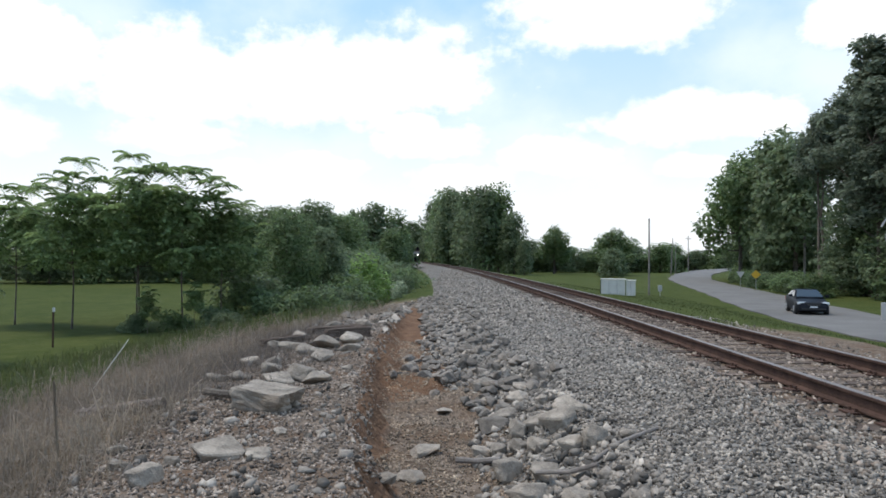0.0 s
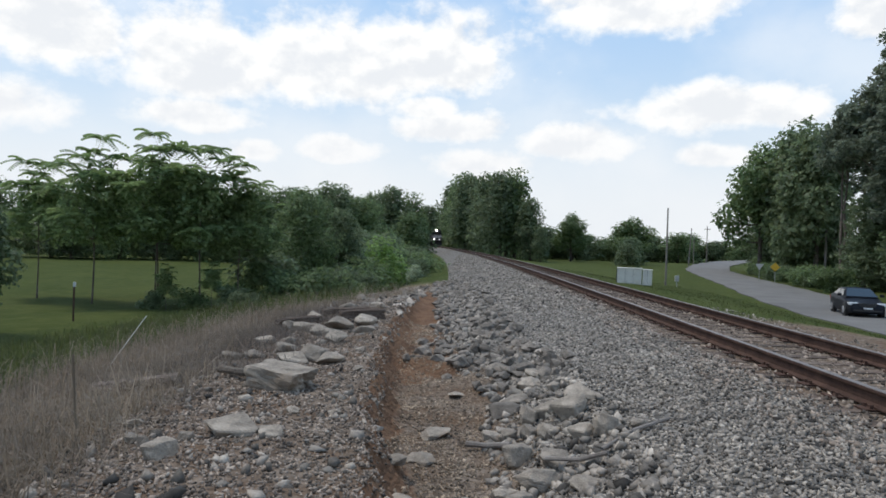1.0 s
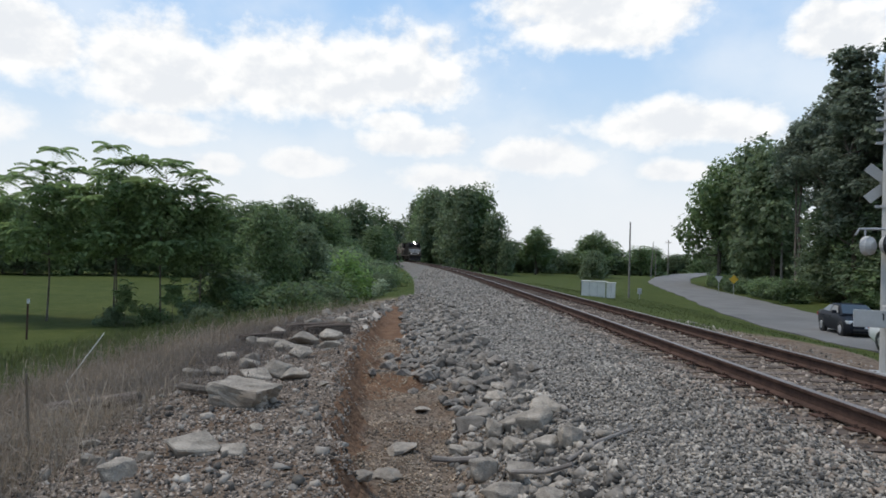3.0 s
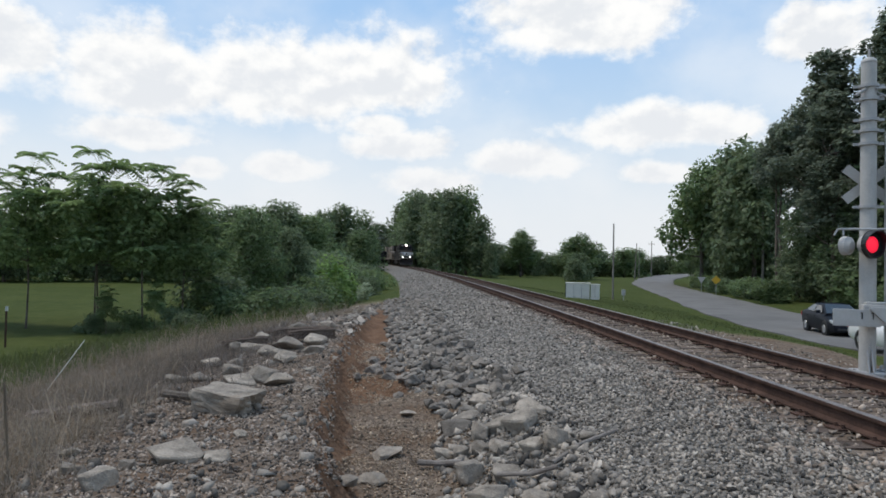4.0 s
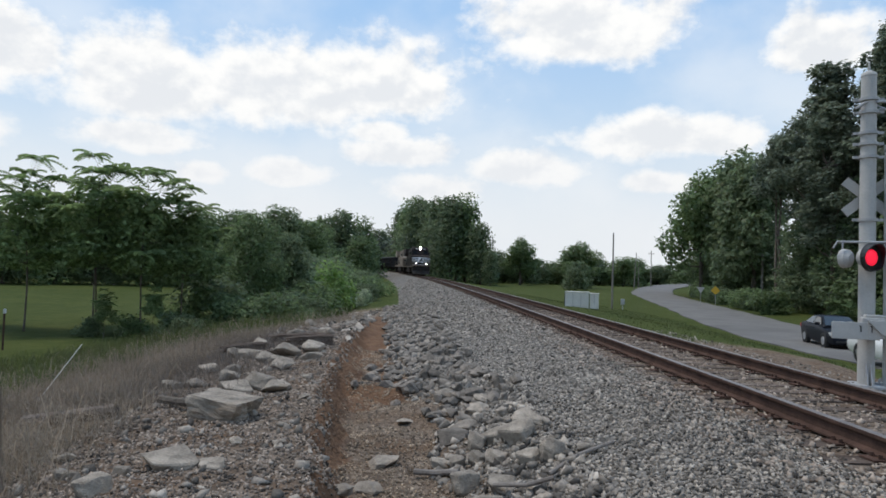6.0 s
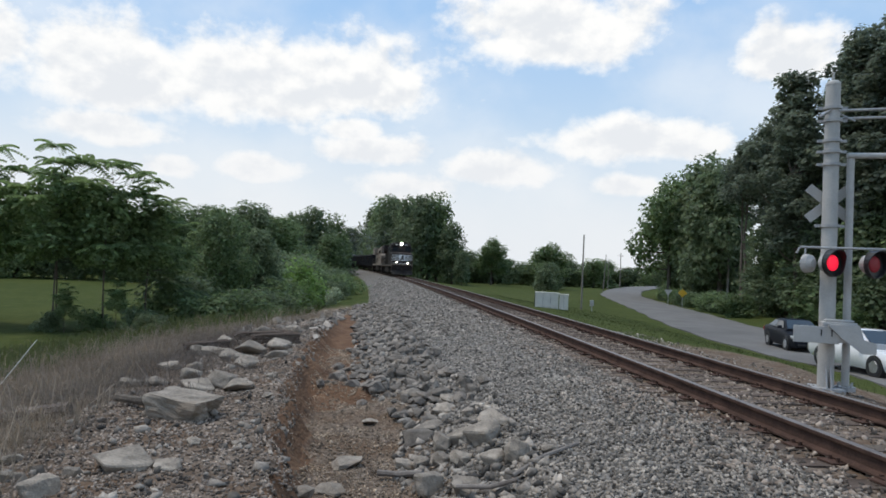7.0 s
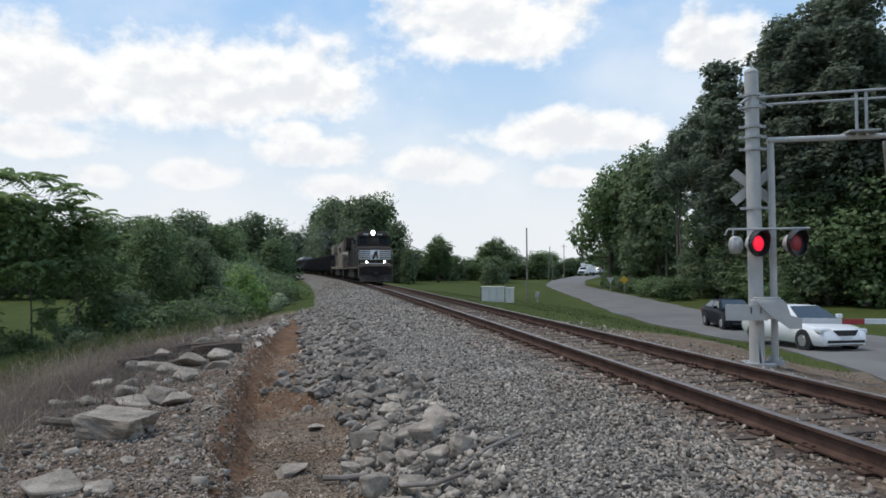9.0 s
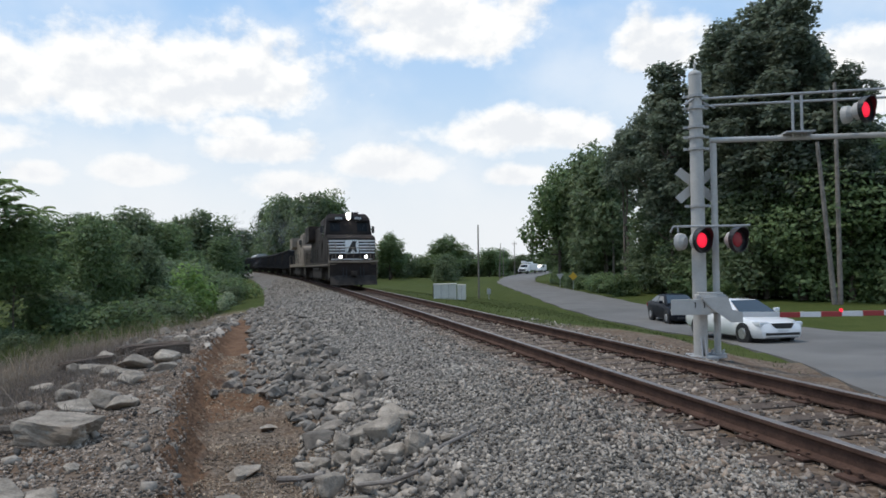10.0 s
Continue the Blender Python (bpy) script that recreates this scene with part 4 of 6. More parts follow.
def crossing_signal():
    c = tagged(new("crossing_signal"), "silver cantilever railway crossing signal with red lamps and crossbuck", "crossing signal")
    x, y = 9.08, 13.1
    g = gz(x, y)
    c.matrix_world = pose(x, y, 0, 0, 0, ARM_TURN)
    H = 5.55
    bm = bmesh.new()
    tube(bm, (0, 0, g - 0.1), (0, 0, 2.2), 0.155, 0.15, 24)
    tube(bm, (0, 0, 2.2), (0, 0, H), 0.15, 0.14, 24)
    mast = part("mast", bm, M["silver"], c, smooth=False)
    bm = bmesh.new()
    r = bmesh.ops.create_uvsphere(bm, u_segments=16, v_segments=8, radius=0.15)
    bmesh.ops.transform(bm, matrix=Matrix.Translation((0, 0, H)) @ Matrix.Diagonal((1, 1, 0.7, 1)), verts=r["verts"])
    tube(bm, (0, 0, H), (0, 0, H + 0.28), 0.03, 0.02, 8)
    part("cap", bm, M["silver"], mast)
    for z in (5.05, 4.78, 4.35, 4.12, 3.85, 2.55):
        bm = bmesh.new()
        tube(bm, (0, 0, z - 0.03), (0, 0, z + 0.03), 0.185, 0.185, 24)
        box(bm, -0.28, 0.28, -0.02, 0.02, z - 0.028, z + 0.028)
        part("clamp", bm, M["galv"], mast)
    bm = bmesh.new()
    box(bm, -0.3, 0.3, -0.3, 0.3, g - 0.12, g + 0.06, 0.02)
    for sx in (-1, 1):
        for sy in (-1, 1):
            prism(bm, [(sy * 0.14, g + 0.05), (sy * 0.3, g + 0.05), (sy * 0.15, g + 0.5)], sx * 0.04 - 0.012, sx * 0.04 + 0.012)
    part("base", bm, M["galv"], c)
    # second, slimmer post carrying the walkway
    bm = bmesh.new()
    tube(bm, (0.38, 0.05, g - 0.1), (0.38, 0.05, 4.1), 0.075, 0.072, 18)
    post = part("walkway_post", bm, M["silver"], c)
    bm = bmesh.new()
    tube(bm, (0.38, 0.05, g), (0.38, 0.05, g + 0.09), 0.2, 0.2, 12)
    for k in range(4):
        a = k * math.pi / 2 + 0.4
        tube(bm, (0.38 + 0.16 * math.cos(a), 0.05 + 0.16 * math.sin(a), g + 0.05), (0.38 + 0.16 * math.cos(a), 0.05 + 0.16 * math.sin(a), g + 0.17), 0.02, 0.02, 6)
    part("flange", bm, M["galv"], post)
    # cantilever: lower chord, handrail chords, struts
    bm = bmesh.new()
    tube(bm, (0.30, 0, 4.04), (9.2, 0, 4.04), 0.062, 0.055, 12)
    chord = part("lower_chord", bm, M["silver"], c)
    for dy, z in ((-0.25, 4.97), (0.25, 4.86)):
        bm = bmesh.new()
        tube(bm, (0.1, dy * 0.5, z), (9.2, dy, z + 0.12), 0.028, 0.028, 8)
        part("upper_chord", bm, M["galv"], c)
    for k in (2.05, 2.24, 5.0, 5.2, 8.2, 8.4):
        bm = bmesh.new()
        tube(bm, (k, -0.12, 4.04), (k, -0.12, 4.99), 0.032, 0.032, 8)
        part("strut", bm, M["galv"], chord)
    for k in (2.05, 5.05, 8.25):
        bm = bmesh.new()
        box(bm, k - 0.2, k + 0.4, -0.3, 0.3, 4.11, 4.145)
        part("step_plate", bm, M["galv"], chord)
    for z in (5.0,):
        bm = bmesh.new()
        tube(bm, (-0.02, -0.1, z + 0.02), (-0.28, -0.16, z - 0.16), 0.03, 0.03, 8)
        tube(bm, (0.1, 0, 4.95), (0.4, -0.1, 4.75), 0.02, 0.02, 6)
        part("bracket", bm, M["galv"], mast)
    # crossbuck
    for k, a in enumerate((40, -40)):
        bm = bmesh.new()
        box(bm, -0.53, 0.53, -0.01, 0.01, -0.10, 0.10, 0.0, Matrix.Translation((0.03, 0.19 + 0.024 * k, 3.05)) @ Matrix.Rotation(radians(a), 4, "Y"))
        part("crossbuck_blade", bm, M["silver"], c, "plain back of a crossbuck blade")
    # lamps on the mast: crossarm with four heads, one pair each way
    bm = bmesh.new()
    tube(bm, (-0.6, -0.22, 2.08), (1.05, -0.22, 2.08), 0.024, 0.024, 8)
    tube(bm, (0, 0, 2.02), (0, -0.22, 2.08), 0.03, 0.03, 8)
    for k in (-0.5, 0.0, 0.72):
        tube(bm, (k, -0.22, 2.08), (k, -0.24, 1.94), 0.02, 0.02, 6)
    tube(bm, (-0.6, -0.22, 2.08), (-0.66, -0.2, 1.95), 0.02, 0.02, 6)
    part("lamp_crossarm", bm, M["galv"], c)
    lamp_unit(c, -0.05, 1.76, True, -0.40)
    lamp_unit(c, 0.70, 1.76, False, -0.40)
    lamp_unit(c, -0.46, 1.74, False, -0.06, True)
    # lamps on the arm
    for k, lit in ((3.40, True), (4.2, False)):
        lamp_unit(c, k, 4.52, lit, -0.42)
    lamp_unit(c, 3.12, 4.48, False, -0.1, True)
    # gate machine, counterweights and lowered gate arm
    zc = 0.30
    bm = bmesh.new()
    box(bm, -0.18, 0.46, -0.40, -0.17, zc - 0.16, zc + 0.26, 0.03)
    box(bm, -0.12, 0.40, -0.38, -0.19, zc + 0.256, zc + 0.31, 0.02)
    machine = part("gate_machine", bm, M["silver"], c)
    bm = bmesh.new()
    box(bm, -0.74, 0.10, -0.50, -0.47, zc - 0.18, zc + 0.16, 0.008)
    box(bm, -0.10, 0.22, -0.505, -0.465, zc - 0.14, zc + 0.22, 0.008)
    cw = part("counterweight_arm", bm, M["silver"], c)
    # two dark raised marks, each drawn like a plain 1
    for k in (-0.24, -0.05):
        bm = bmesh.new()
        box(bm, k, k + 0.022, -0.508, -0.49, zc - 0.03, zc + 0.10)
        box(bm, k - 0.02, k + 0.022, -0.508, -0.49, zc + 0.085, zc + 0.10)
        part("plate_mark", bm, M["trim"], cw, "dark mark shaped like a 1")
    bm = bmesh.new()
    prof = [(-0.12, zc + 0.20), (0.44, zc + 0.22), (0.52, zc - 0.06), (0.74, zc - 0.12), (0.74, zc - 0.34), (0.50, zc - 0.34), (0.10, zc - 0.04)]
    prism(bm, prof, 0, 0.04)
    for v in bm.verts:
        v.co = Vector((v.co.y, -0.57 + v.co.x, v.co.z))
    bmesh.ops.recalc_face_normals(bm, faces=bm.faces)
    part("gate_bracket", bm, M["silver"], c)
    arm = part("gate_arm", _arm(0.70, 1.50, zc - 0.17), M["whiteband"], c, "red and white banded gate arm")
    for i in range(14):
        x0 = 1.5 + i * 0.42
        bm = bmesh.new()
        box(bm, x0, x0 + 0.42, -0.565, -0.535, zc - 0.235 + 0.008 * i, zc - 0.125 + 0.008 * i, 0.006)
        part("band", bm, M["redband"] if i % 2 == 0 else M["whiteband"], arm)
    bm = bmesh.new()
    tube(bm, (2.75, -0.55, zc - 0.12), (2.75, -0.55, zc - 0.05), 0.036, 0.03, 10)
    part("arm_lamp", bm, M["redlit"], arm, "small glowing red lamp", smooth=False)


def _arm(x0, x1, z):
    bm = bmesh.new()
    box(bm, x0, x1, -0.565, -0.535, z - 0.055, z + 0.055, 0.006)
    return bm


crossing_signal()

# ---------------------------------------------------------------- train
MOVING = []


def bogie(parent, y, axles, wb):
    """A truck: side frames, axle boxes and wheel sets."""
    bm = bmesh.new()
    half = wb * (axles - 1) / 2
    for sx in (-1, 1):
        box(bm, sx * 1.0 - 0.09, sx * 1.0 + 0.09, y - half - 0.5, y + half + 0.5, 0.48, 0.80, 0.04)
        for i in range(axles):
            yy = y - half + i * wb
            box(bm, sx * 1.02 - 0.14, sx * 1.02 + 0.14, yy - 0.18, yy + 0.18, 0.36, 0.68, 0.03)
            for k in (-0.45, 0.45):
                tube(bm, (sx * 1.05, yy + k, 0.5), (sx * 1.05, yy + k, 0.95), 0.09, 0.09, 8)
    box(bm, -0.95, 0.95, y - 0.3, y + 0.3, 0.6, 1.0)
    fr = part("bogie", bm, M["under"], parent)
    for i in range(axles):
        bm = bmesh.new()
        yy = y - half + i * wb
        for sx in (-1, 1):
            tube(bm, (sx * 0.68, yy, 0.5), (sx * 0.81, yy, 0.5), 0.53, 0.5, 20)
        tube(bm, (-0.7, yy, 0.5), (0.7, yy, 0.5), 0.09, 0.09, 8)
        part("wheel_set", bm, M["under"], fr)


def locomotive(paint, label, lead):
    """Diesel road engine, 22 m long, nose towards -y, rail head at z = 0."""
    c = tagged(new("locomotive"), label, "locomotive", "engines of the train")
    grey = paint is M["locogrey"]
    bm = bmesh.new()
    box(bm, -1.5, 1.5, -10.7, 10.7, 1.28, 1.62, 0.03)
    part("underframe", bm, M["loco"] if not grey else paint, c)
    bm = bmesh.new()
    box(bm, -1.35, 1.35, -4.2, 3.6, 0.42, 1.27, 0.16)
    part("fuel_tank", bm, M["under"], c)
    # nose with sloping top
    bm = bmesh.new()
    prism(bm, [(-10.35, 1.62), (-10.35, 2.98), (-10.1, 3.2), (-8.8, 3.34), (-8.8, 1.62)], -1.48, 1.48)
    bmesh.ops.bevel(bm, geom=bm.edges[:], offset=0.07, segments=2, affect="EDGES")
    nose = part("nose", bm, paint, c)
    if lead:
        for k in range(5):
            z = 2.10 + 0.18 * k
            for sx in (-1, 1):
                bm = bmesh.new()
                box(bm, min(sx * 0.44, sx * 1.42), max(sx * 0.44, sx * 1.42), -10.372, -10.352, z, z + 0.08)
                part("white_stripe", bm, M["white"], nose, "white nose stripe")
        # plain emblem: a pale panel with a dark slanted shape
        bm = bmesh.new()
        box(bm, -0.42, 0.42, -10.372, -10.352, 2.08, 2.92)
        part("emblem_panel", bm, M["white"], nose, "plain white emblem panel")
        bm = bmesh.new()
        pr = [(-0.30, 2.12), (-0.10, 2.12), (0.08, 2.38), (0.18, 2.16), (0.32, 2.16), (0.22, 2.62), (0.30, 2.84), (0.02, 2.84), (-0.14, 2.5)]
        prism(bm, pr, -10.384, -10.374)
        for v in bm.verts:
            v.co = Vector((v.co.y, v.co.x, v.co.z))
        bmesh.ops.recalc_face_normals(bm, faces=bm.faces)
        part("emblem", bm, M["black"], nose, "plain dark emblem shape")
        bm = bmesh.new()
        box(bm, -1.27, 1.27, -10.372, -10.352, 1.70, 1.76)
        part("lower_stripe", bm, M["white"], nose, "white sill stripe")
        bm = bmesh.new()
        box(bm, -1.16, -0.62, -10.366, -10.352, 1.8, 3.02, 0.004)
        part("nose_door", bm, paint, nose, "dark nose door outline")
        for k in range(7):
            bm = bmesh.new()
            xx = -1.26 + k * 0.42
            tube(bm, (xx, -10.98, 1.62), (xx, -10.98, 2.42), 0.018, 0.018, 5)
            part("rail_post", bm, M["locogrey"], c, "pale front railing post")
    # cab
    bm = bmesh.new()
    prism(bm, [(-8.95, 1.62), (-8.95, 3.3), (-8.72, 4.35), (-8.4, 4.7), (-6.1, 4.7), (-6.1, 1.62)], -1.5, 1.5)
    for v in bm.verts:
        if v.co.z > 4.5:
            v.co.x *= 0.80
        elif v.co.z > 4.2:
            v.co.x *= 0.95
    bmesh.ops.bevel(bm, geom=bm.edges[:], offset=0.06, segments=2, affect="EDGES")
    cab = part("cab", bm, paint, c)
    tilt = math.atan2(0.23, 0.95)
    for sx in (-1, 1):
        bm = bmesh.new()
        box(bm, -0.32, 0.32, -0.012, 0.012, -0.30, 0.30, 0.0, Matrix.Translation((sx * 0.86, -8.845, 3.82)) @ Matrix.Rotation(-tilt, 4, "X"))
        part("windscreen", bm, M["cabglass"], cab, "dark windscreen pane")
        bm = bmesh.new()
        box(bm, sx * 1.5 - 0.012, sx * 1.5 + 0.012, -8.3, -7.0, 3.2, 3.95)
        part("side_window", bm, M["cabglass"], cab, "dark side window")
        bm = bmesh.new()
        box(bm, sx * 0.62 - 0.28, sx * 0.62 + 0.28, -8.80, -8.62, 4.26, 4.50, 0.02)
        nb = part("number_board", bm, M["trim"], cab, "dark number board with plain pale bars")
        for k in range(4):
            bm = bmesh.new()
            box(bm, sx * 0.62 - 0.21 + k * 0.115, sx * 0.62 - 0.14 + k * 0.115, -8.806, -8.798, 4.31, 4.45)
            part("bar", bm, M["whiteband"], nb, "plain pale bar")
        # brow over the screens, wipers, side mirror, grime-pale sill along the walkway
        bm = bmesh.new()
        box(bm, sx * 0.86 - 0.40, sx * 0.86 + 0.40, -9.0, -8.7, 4.17, 4.21, 0.01)
        part("sunshade", bm, paint, cab)
        bm = bmesh.new()
        tube(bm, (sx * 0.80, -8.90, 3.52), (sx * 1.02, -8.84, 3.98), 0.014, 0.014, 5)
        part("wiper", bm, M["trim"], cab)
        bm = bmesh.new()
        box(bm, sx * 1.66 - 0.09, sx * 1.66 + 0.09, -8.36, -8.32, 3.45, 3.9, 0.015)
        tube(bm, (sx * 1.5, -8.34, 3.7), (sx * 1.62, -8.34, 3.7), 0.02, 0.02, 5)
        part("mirror", bm, M["trim"], cab)
        bm = bmesh.new()
        box(bm, sx * 1.507 - 0.006, sx * 1.507 + 0.006, -10.4, 10.4, 1.36, 1.44)
        part("sill_stripe", bm, M["locogrey"], c, "pale worn sill stripe")
        bm = bmesh.new()
        box(bm, min(sx * 0.96, sx * 1.46), max(sx * 0.96, sx * 1.46), -5.9, -3.9, 1.63, 2.9, 0.06)
        part("equipment_locker", bm, paint, c)
        bm = bmesh.new()
        tube(bm, (sx * 1.28, -3.6, 1.12), (sx * 1.28, 0.6, 1.12), 0.17, 0.17, 12)
        part("air_tank", bm, M["under"], c)
    # long hood, radiator wings, dynamic brake box
    bm = bmesh.new()
    box(bm, -0.95, 0.95, -6.1, 10.3, 1.62, 4.45, 0.10)
    hood = part("long_hood", bm, paint, c)
    bm = bmesh.new()
    prism(bm, [(5.6, 3.65), (5.9, 3.45), (10.2, 3.45), (10.35, 3.65), (10.35, 4.75), (5.6, 4.75)], -1.5, 1.5)
    part("radiator_housing", bm, paint, hood)
    bm = bmesh.new()
    box(bm, -1.2, 1.2, -5.2, -2.2, 3.5, 4.66, 0.12)
    part("brake_housing", bm, paint, hood)
    bm = bmesh.new()
    box(bm, -0.5, 0.5, 0.2, 1.3, 4.44, 4.8, 0.08)
    part("exhaust_stack", bm, paint, hood)
    for i in range(11):
        for sx in (-1, 1):
            bm = bmesh.new()
            yy = -5.2 + i * 0.98
            box(bm, sx * 0.955 - 0.02, sx * 0.955 + 0.02, yy, yy + 0.84, 1.75, 3.35 if i > 3 else 2.9, 0.01)
            part("hood_door", bm, paint, hood)
    # pilot with plough and coupler
    for end in (-1, 1):
        bm = bmesh.new()
        box(bm, -1.42, 1.42, min(end * 10.7, end * 10.95), max(end * 10.7, end * 10.95), 0.55, 1.62, 0.04)
        pil = part("pilot", bm, M["loco"], c)
        bm = bmesh.new()
        pr = [(end * 10.95, 0.75), (end * 11.35, 0.16), (end * 11.2, 0.14), (end * 10.8, 0.55)]
        prism(bm, pr if end < 0 else pr[::-1], -1.4, 1.4)
        part("plough", bm, M["under"], pil, "grimy snow plough")
        bm = bmesh.new()
        box(bm, -0.16, 0.16, min(end * 10.9, end * 11.45), max(end * 10.9, end * 11.45), 0.72, 1.0, 0.04)
        part("coupler", bm, M["under"], pil)
        for sx in (-1, 1):
            for k in range(4):
                bm = bmesh.new()
                box(bm, sx * 1.28 - 0.2, sx * 1.28 + 0.2, min(end * 10.6, end * 10.99), max(end * 10.6, end * 10.99), 0.5 + 0.3 * k, 0.54 + 0.3 * k)
                part("step", bm, M["locogrey"] if k == 3 else M["under"], pil)
            for xx in (1.47, 1.06):
                bm = bmesh.new()
                tube(bm, (sx * xx, end * 10.9, 0.6), (sx * xx, end * 10.9, 2.55), 0.028, 0.028, 6)
                tube(bm, (sx * xx, end * 10.9, 2.55), (sx * xx, end * 10.4, 2.7), 0.028, 0.028, 6)
                part("grab_rail", bm, M["locogrey"], pil, "pale grab rail")
        bm = bmesh.new()
        box(bm, -1.5, 1.5, min(end * 10.7, end * 11.12), max(end * 10.7, end * 11.12), 1.5, 1.63, 0.03)
        part("anticlimber", bm, M["locogrey"], pil, "pale worn walkway edge")
        for k in (-0.62, -0.42, 0.42, 0.62):
            bm = bmesh.new()
            tube(bm, (k, end * 10.97, 1.25), (k * 1.02, end * 11.08, 0.55), 0.035, 0.03, 6)
            part("brake_hose", bm, M["rubber"], pil)
    for sx in (-1, 1):
        bm = bmesh.new()
        for k in range(10):
            yy = -5.8 + k * 1.75
            tube(bm, (sx * 1.42, yy, 1.6), (sx * 1.42, yy, 2.62), 0.018, 0.018, 5)
        tube(bm, (sx * 1.42, -5.8, 2.62), (sx * 1.42, 10.0, 2.62), 0.02, 0.02, 6)
        tube(bm, (sx * 1.42, -5.8, 2.1), (sx * 1.42, 10.0, 2.1), 0.016, 0.016, 6)
        part("handrail", bm, M["under"], c)
    bm = bmesh.new()
    tube(bm, (-1.27, -10.98, 2.42), (1.27, -10.98, 2.42), 0.022, 0.022, 6)
    part("front_rail", bm, M["locogrey"] if lead else M["under"], c)
    # lights
    for sx in (-1, 1):
        bm = bmesh.new()
        tube(bm, (sx * 0.78, -10.72, 1.86), (sx * 0.78, -10.98, 1.86), 0.15, 0.17, 14)
        d = part("ditch_light", bm, M["black"], c)
        if lead:
            bm = bmesh.new()
            tube(bm, (sx * 0.78, -10.98, 1.86), (sx * 0.78, -11.0, 1.86), 0.08, 0.07, 14)
            part("lens", bm, M["ditch"], d, "shining white ditch lamp")
    bm = bmesh.new()
    box(bm, -0.26, 0.26, -8.86, -8.5, 4.32, 4.72, 0.03)
    h = part("headlight_box", bm, M["black"], cab)
    if lead:
        for zz in (4.45, 4.60):
            bm = bmesh.new()
            tube(bm, (0, -8.86, zz), (0, -8.90, zz), 0.13, 0.11, 14)
            part("lens", bm, M["headlight"], h, "shining white headlight")
    bm = bmesh.new()
    for k in (-0.16, 0.0, 0.16):
        tube(bm, (0.55 + k, -7.9, 4.8), (0.55 + k, -7.3 + k, 4.8), 0.07, 0.03, 8)
    box(bm, 0.3, 0.8, -7.6, -7.5, 4.68, 4.8)
    part("horn", bm, M["under"], cab)
    bogie(c, -7.3, 3, 1.85)
    bogie(c, 7.3, 3, 1.85)
    return c


def hopper_car(load_high):
    """Open-top freight car, 15.6 m long, with ribbed sides."""
    c = tagged(new("freight_car"), "dark ribbed open-top freight car", "freight car", "freight cars of the train")
    bm = bmesh.new()
    box(bm, -1.5, 1.5, -7.3, 7.3, 1.1, 3.35, 0.03)
    body = part("body", bm, M["hopper"], c)
    for i in range(13):
        for sx in (-1, 1):
            bm = bmesh.new()
            yy = -7.0 + i * 1.166
            box(bm, sx * 1.53 - 0.05, sx * 1.53 + 0.05, yy - 0.06, yy + 0.06, 1.15, 3.3)
            part("rib", bm, M["hopper"], body)
    bm = bmesh.new()
    for sx in (-1, 1):
        box(bm, sx * 1.52 - 0.09, sx * 1.52 + 0.09, -7.4, 7.4, 3.3, 3.46, 0.02)
    part("top_rail", bm, M["hopper"], body)
    bm = bmesh.new()
    bmesh.ops.create_grid(bm, x_segments=10, y_segments=40, size=1)
    for v in bm.verts:
        v.co = Vector((v.co.x * 1.4, v.co.y * 7.2, 3.36 + load_high * (1 - v.co.x ** 2) * (1 - v.co.y ** 6) + 0.06 * noise.noise(v.co * Vector((6, 40, 1)))))
    part("load", bm, M["coal"], body, "heaped black load")
    bm = bmesh.new()
    box(bm, -0.3, 0.3, -7.8, 7.8, 0.85, 1.12)
    part("centre_sill", bm, M["under"], c)
    bogie(c, -5.6, 2, 1.75)
    bogie(c, 5.6, 2, 1.75)
    return c


def build_train():
    HEAD, SPEED = 42.2, 17.0
    off = -8.88
    lead = locomotive(M["loco"], "black diesel locomotive with white nose stripes and bright headlights", True)
    second = locomotive(M["locogrey"], "faded grey diesel locomotive coupled behind the first", False)
    cars = [(lead, 0.0), (second, 22.9)]
    first = hopper_car(0.35)
    at = 22.9 + 11.45 + 7.9
    cars.append((first, at))
    for i in range(10):
        at += 15.8
        cars.append((copy_thing(first, Matrix()), at))
    # one car with a pale grey roof among the dark ones
    roofed = cars[7][0]
    bm = bmesh.new()
    prism(bm, [(-1.5, 3.45), (-1.5, 3.75), (-0.7, 4.3), (0.7, 4.3), (1.5, 3.75), (1.5, 3.45)], -7.3, 7.3)
    bmesh.ops.rotate(bm, verts=bm.verts, matrix=Matrix.Rotation(math.pi / 2, 3, "Z"))
    part("roof", bm, M["galv"], roofed, "pale grey car roof")
    tagged(roofed, "dark ribbed freight car with a pale grey roof", "freight car", "freight cars of the train")
    for ob, back in cars:
        rows = []
        for i in range(21):
            t = i * 0.5
            rows.append((t, on_track(HEAD - off + back + SPEED * (10 - t))))
        MOVING.append((ob, rows))


build_train()


